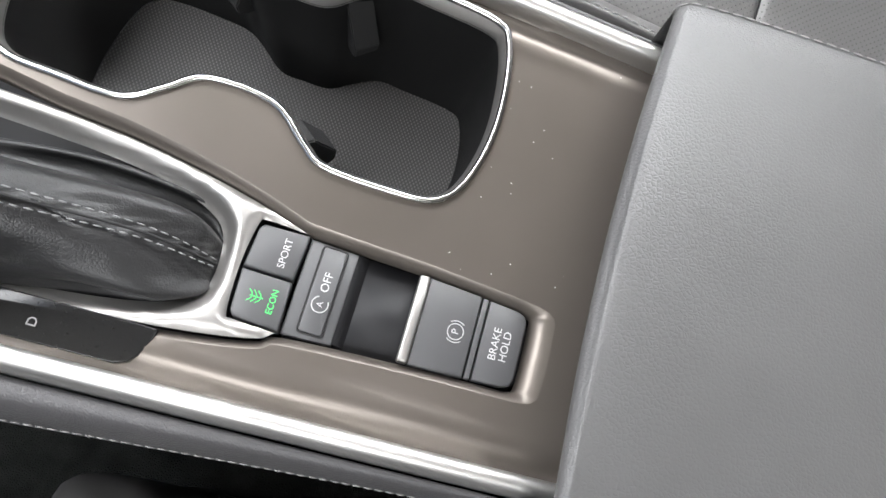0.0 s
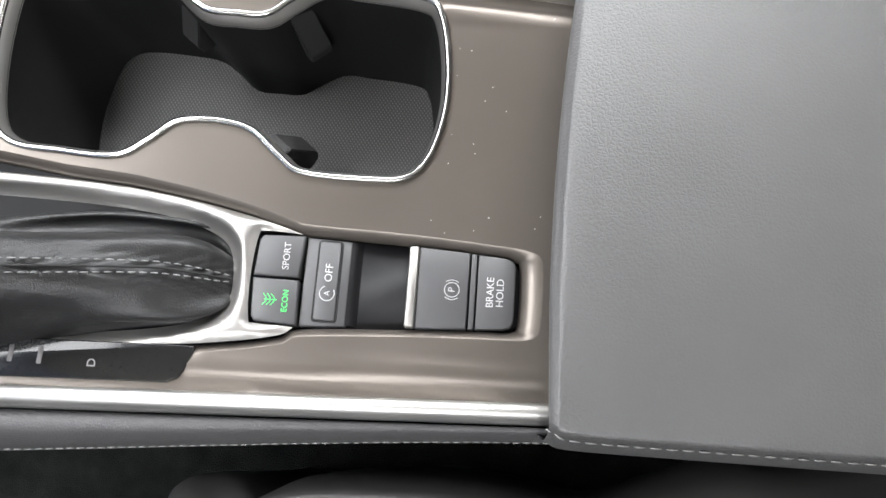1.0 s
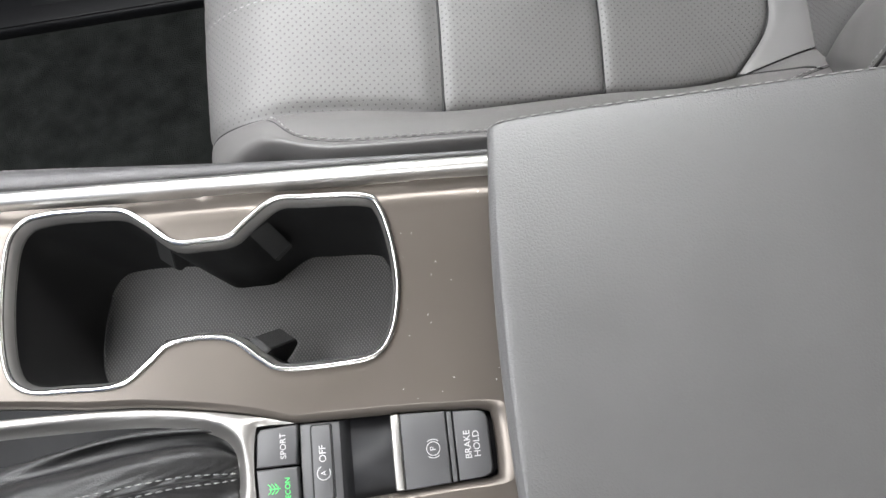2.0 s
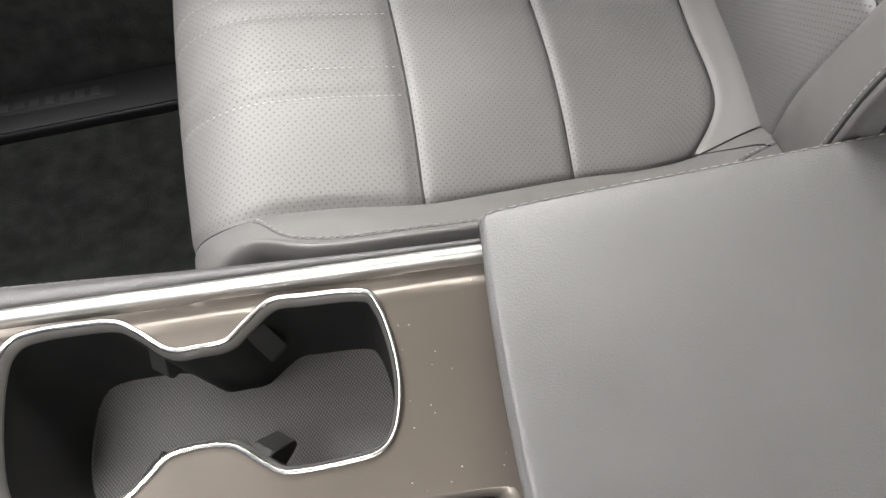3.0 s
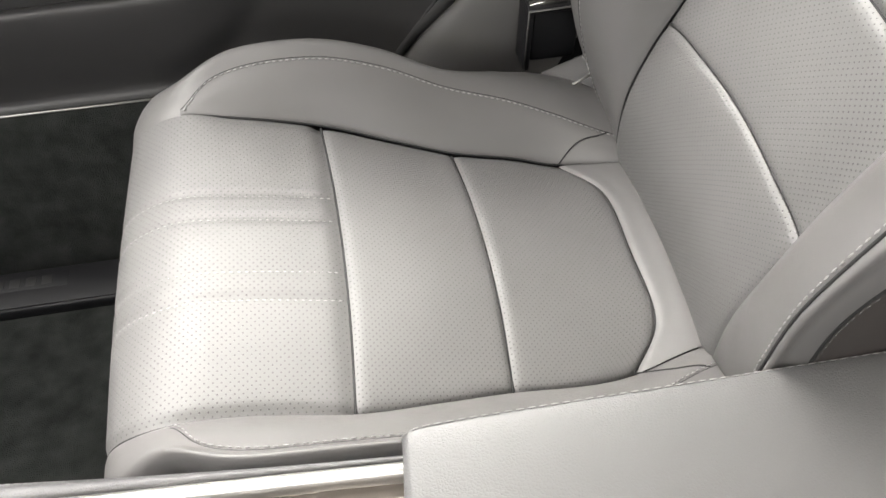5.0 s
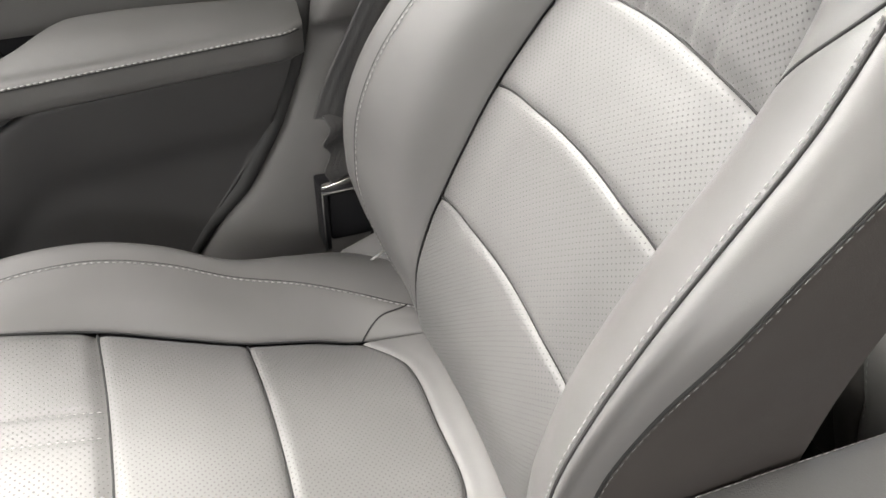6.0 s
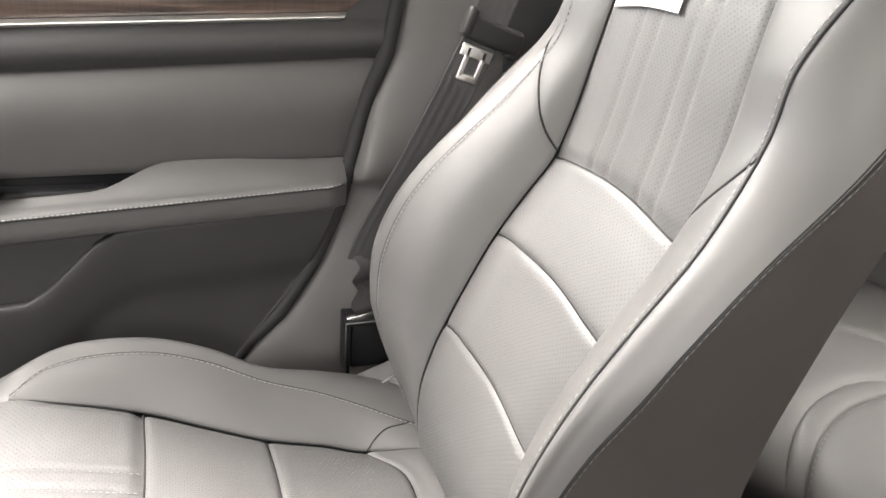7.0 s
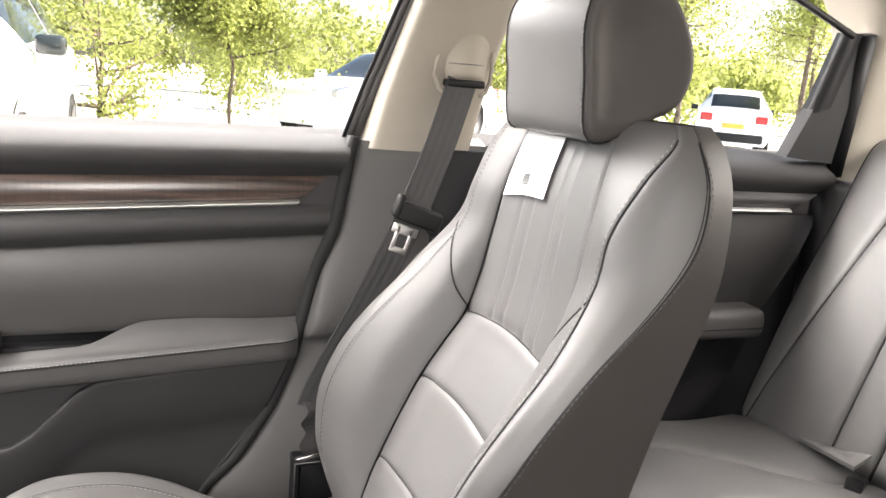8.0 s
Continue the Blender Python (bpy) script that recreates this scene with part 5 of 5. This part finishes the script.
pane = part("pane", meshed([(.55, .855, .88), (1.22, .855, .89), (1.23, .79, 1.14), (.55, .76, 1.21)], [(0, 1, 2, 3)]), GLASS, WR, smooth=False)
pane.visible_shadow = False
CP = thing("pillar", "ivory rear roof pillar trim", "car pillar", (1.5, .8, 1.0))
rows = [[(x0, .86, z), (x0 + .01, y, z), (x0 + .08, y - .02, z), (x0 + .3, y - .06, z), (x0 + .5, y - .1, z)] for z, x0, y in ((.86, 1.27, .82), (.96, 1.262, .81), (1.06, 1.245, .785), (1.14, 1.225, .76), (1.2, 1.18, .735), (1.27, 1.1, .70))]
panel("upper_trim", Skin(rows, -1), 0, 5, 0, 4, BEIGE, CP, 20, 20, dip=0, edges="")
part("roof_edge", box(.3, 1.35, .70, .765, 1.205, 1.28, .015), BEIGE, CP)
part("lower_trim", box(1.24, 1.70, .80, .86, .3, .86, .02), BLACK, CP)

# ---- outside ----
GZ = -0.19
structure("ground", meshed([(-400, -400, GZ), (400, -400, GZ), (400, 400, GZ), (-400, 400, GZ)], [(0, 1, 2, 3)]), ASPHALT, "pale sunlit concrete of the parking lot", "ground")


def car(x, y, turn, label, suv=False, size=1.0):
    """A parked car, front along -x before the turn; one lofted body with glass let into it."""
    T = thing("parked_car", label, "car")
    h = 1.64 if suv else 1.45
    belt_z = 1.04 if suv else .94
    # station: x, half width, hood or belt height, roof height, roof half width
    if suv:
        st = [(-2.30, .62, .80, .80, .50), (-2.22, .80, .93, .94, .62), (-1.9, .90, 1.00, 1.02, .72), (-1.2, .92, 1.05, 1.08, .78), (-.95, .92, 1.06, 1.14, .72), (-.45, .93, 1.06, 1.50, .62), (-.1, .93, 1.07, 1.61, .60), (.6, .93, 1.08, h, .60),
              (1.3, .93, 1.09, h - .02, .60), (1.85, .92, 1.10, h - .09, .57), (2.12, .90, 1.10, 1.30, .58), (2.26, .84, 1.02, 1.06, .60), (2.32, .78, .80, .82, .60)]
    else:
        st = [(-2.32, .60, .66, .66, .50), (-2.24, .78, .76, .77, .62), (-1.9, .88, .84, .86, .70), (-1.15, .91, .90, .94, .76), (-.85, .91, .92, 1.02, .70), (-.3, .91, .93, 1.33, .58), (.05, .91, .94, 1.43, .56), (.5, .91, .95, h, .55),
              (1.0, .91, .96, 1.41, .55), (1.45, .91, .97, 1.27, .56), (1.85, .89, .98, 1.07, .62), (2.2, .84, .96, 1.00, .66), (2.34, .76, .80, .82, .60)]
    rows = []
    for px, w, zb, zr, wr in st:
        half = [(w * .90, .24), (w * .985, .40), (w, .62), (w * .985, zb - .06), (w * .955, zb), (wr + (w * .955 - wr) * .45, zb + (zr - zb) * .55), (wr * 1.02, zr - min(.05, (zr - zb) * .3)), (wr * .86, zr)]
        rows.append([(px, -q, z) for q, z in half] + [(px, 0, zr + .012)] + [(px, q, z) for q, z in half[::-1]])
    S = Skin(rows, 1)
    body = panel("body", S, 0, 12, 0, 16, PAINT, T, 60, 50, dip=0, edges="")
    ends = [meshed(rows[0], [tuple(range(17))]), meshed(rows[-1], [tuple(range(16, -1, -1))])]
    part("bumper", join(*ends), PAINT, T, smooth=False)
    proud = lambda lu, lv, a, b: .006
    for v0, v1 in ((4.25, 5.75), (10.25, 11.75)):
        for u0, u1 in ((4.5, 7.0), (7.15, 9.4)):
            panel("side_window", S, u0, u1, v0, v1, CARGLASS, body, 10, 6, dip=0, edges="", relief=proud)
    panel("windscreen", S, 3.6, 5.4, 6.2, 9.8, CARGLASS, body, 10, 10, dip=0, edges="", relief=proud)
    panel("rear_window", S, 9.4 if suv else 8.5, 10.6 if suv else 9.8, 6.3, 9.7, CARGLASS, body, 10, 10, dip=0, edges="", relief=proud)
    for s in (-1, 1):
        part("mirror", moved(box(-.07, .07, -.1, .1, -.07, .07, .04, 3), Matrix.Translation((-.72, s * 1.02, belt_z + .06))), CARGLASS if suv else PAINT, T)
        for wx in (-1.42, 1.38):
            disc = lambda r, y0, y1: meshed([(r * math.cos(k * math.pi / 12), q, r * math.sin(k * math.pi / 12)) for q in (y0, y1) for k in range(24)], [(k, (k + 1) % 24, 24 + (k + 1) % 24, 24 + k) for k in range(24)] + [tuple(range(24)), tuple(range(47, 23, -1))])
            wh = part("wheel", moved(disc(.34, -.1, .1), Matrix.Translation((wx, s * .84, .34))), TYRE, T)
            part("rim", moved(disc(.23, -.108, .108), Matrix.Translation((wx, s * .84, .34))), TRIMGREY, wh)
            part("wheel_arch", moved(disc(.40, -.02, .02), Matrix.Translation((wx, s * .895, .36))), TYRE, T)
        part("headlamp", moved(box(-.16, .16, -.10, .10, -.06, .06, .035, 3), Matrix.Translation((-2.20, s * .75, belt_z - .17)) @ pose(0, 0, 0, 0, -14, s * 24)), CARGLASS if suv else SATIN, T)
        part("tail_lamp", box(2.16, 2.345, s * .66 - .14, s * .66 + .14, .80, .98, .03, 3), TAIL, T)
    part("number_plate", box(2.32, 2.350, -.26, .26, .64, .76, .005), PLATE, T)
    part("rear_bumper", box(2.20, 2.36, -.74, .74, .30, .52, .05, 3), TYRE, T)
    T.location = (x, y, GZ)
    T.rotation_euler = (0, 0, radians(turn))
    T.scale = (size,) * 3
    return T


def tree(x, y, height, spread, seed, label="slender spring tree with fresh yellow-green leaves", leaves=2600, base=.35):
    rnd = random.Random(seed)
    T = thing("tree", label, "tree", (x, y, GZ))
    twigs, tips = [], []
    trunk = [(x + rnd.uniform(-.05, .05) * k, y + rnd.uniform(-.05, .05) * k, GZ + height * k / 6) for k in range(7)]
    V = []
    pts = curve_points(trunk, 16)
    bms = []

    def limb(ps, r0, r1):
        b = tube(ps, 1.0, 7)
        P = [Vector(p) for p in ps]
        b.verts.ensure_lookup_table()
        for i, v in enumerate(b.verts):
            k = i // 7
            c = P[min(k, len(P) - 1)]
            v.co = c + (v.co - c) * (r0 + (r1 - r0) * k / (len(P) - 1))
        bms.append(b)

    limb(pts, .055 * height / 6, .010)
    for k in range(26):
        f = rnd.uniform(base, .98)
        p = Vector(spline(trunk, 6 * f))
        a = rnd.uniform(0, 6.283)
        l = spread * (1.05 - .6 * f) * rnd.uniform(.6, 1.1)
        q = p + Vector((math.cos(a) * l, math.sin(a) * l, l * rnd.uniform(.1, .8)))
        m = p.lerp(q, .5) + Vector((0, 0, -.06 * l))
        limb(curve_points([tuple(p), tuple(m), tuple(q)], 6), .025 * (1.1 - f) + .008, .004)
        tips.append((p, m, q, l))
    part("trunk", join(*bms), BARK, T)
    V, F = [], []
    for k in range(leaves):
        p, m, q, l = tips[rnd.randrange(len(tips))]
        f = rnd.betavariate(3, 1.6)
        c = p.lerp(m, f * 2) if f < .5 else m.lerp(q, f * 2 - 1)
        c = c + Vector([rnd.gauss(0, .16 * l + .05) for _ in range(3)])
        s = rnd.uniform(.022, .046)
        d = Vector([rnd.gauss(0, 1) for _ in range(3)]).normalized()
        e = d.cross(Vector([rnd.gauss(0, 1) for _ in range(3)])).normalized()
        b = len(V)
        V += [c - d * s, c + e * s * .55, c + d * s, c - e * s * .55]
        F.append((b, b + 1, b + 2, b + 3))
    part("crown", meshed(V, F), LEAF, T, smooth=False)
    return T


car(4.35, 14.9, 38, "white parked sedan across the parking lot", size=1.15)
car(-1.86, 7.3, 90, "white parked sport utility car with dark mirrors", suv=True, size=1.1)
car(15.0, 17.8, 232, "white parked hatchback with red tail lamps and yellow plate", suv=True)
car(19.0, 17.0, 200, "white parked sedan beyond the hatchback")
tree(1.05, 12.5, 3.6, 1.5, 3, leaves=42000, base=.07)
tree(-.75, 11.0, 3.8, 1.0, 5, "thin young tree with few spring leaves", leaves=5000, base=.1)
tree(-3.2, 15.0, 4.0, 1.6, 8, leaves=16000)
tree(8.6, 11.5, 6.0, 1.5, 11, leaves=16000)
tree(12.0, 12.2, 7.0, 1.6, 13, leaves=16000)
tree(7.5, 20.0, 7.0, 2.2, 17, leaves=16000)
tree(14.5, 14.5, 6.5, 1.8, 19, leaves=16000)
tree(-6.5, 22.0, 7.0, 2.6, 21, leaves=16000)


def hedge():
    rnd = random.Random(4)
    V, F = [], []
    crowns = [(rnd.uniform(-22, 36), rnd.uniform(22, 34), rnd.uniform(.9, 2.6), rnd.uniform(.7, 1.4)) for _ in range(75)]
    for k in range(60000):
        cx, cy, cz, cr_ = crowns[rnd.randrange(75)]
        c = Vector((cx + rnd.gauss(0, cr_ * .55), cy + rnd.gauss(0, cr_ * .5), max(GZ, GZ + cz + rnd.gauss(0, cr_ * .6))))
        s = rnd.uniform(.06, .14)
        d = Vector([rnd.gauss(0, 1) for _ in range(3)]).normalized()
        e = d.cross(Vector([rnd.gauss(0, 1) for _ in range(3)])).normalized()
        b = len(V)
        V += [c - d * s, c + e * s * .6, c + d * s, c - e * s * .6]
        F.append((b, b + 1, b + 2, b + 3))
    h = part("far_shrubs", meshed(V, F), LEAF, None, smooth=False)
    return tagged(h, "row of fresh green shrubs behind the parking lot", "shrubs", kind="stuff")


hedge()
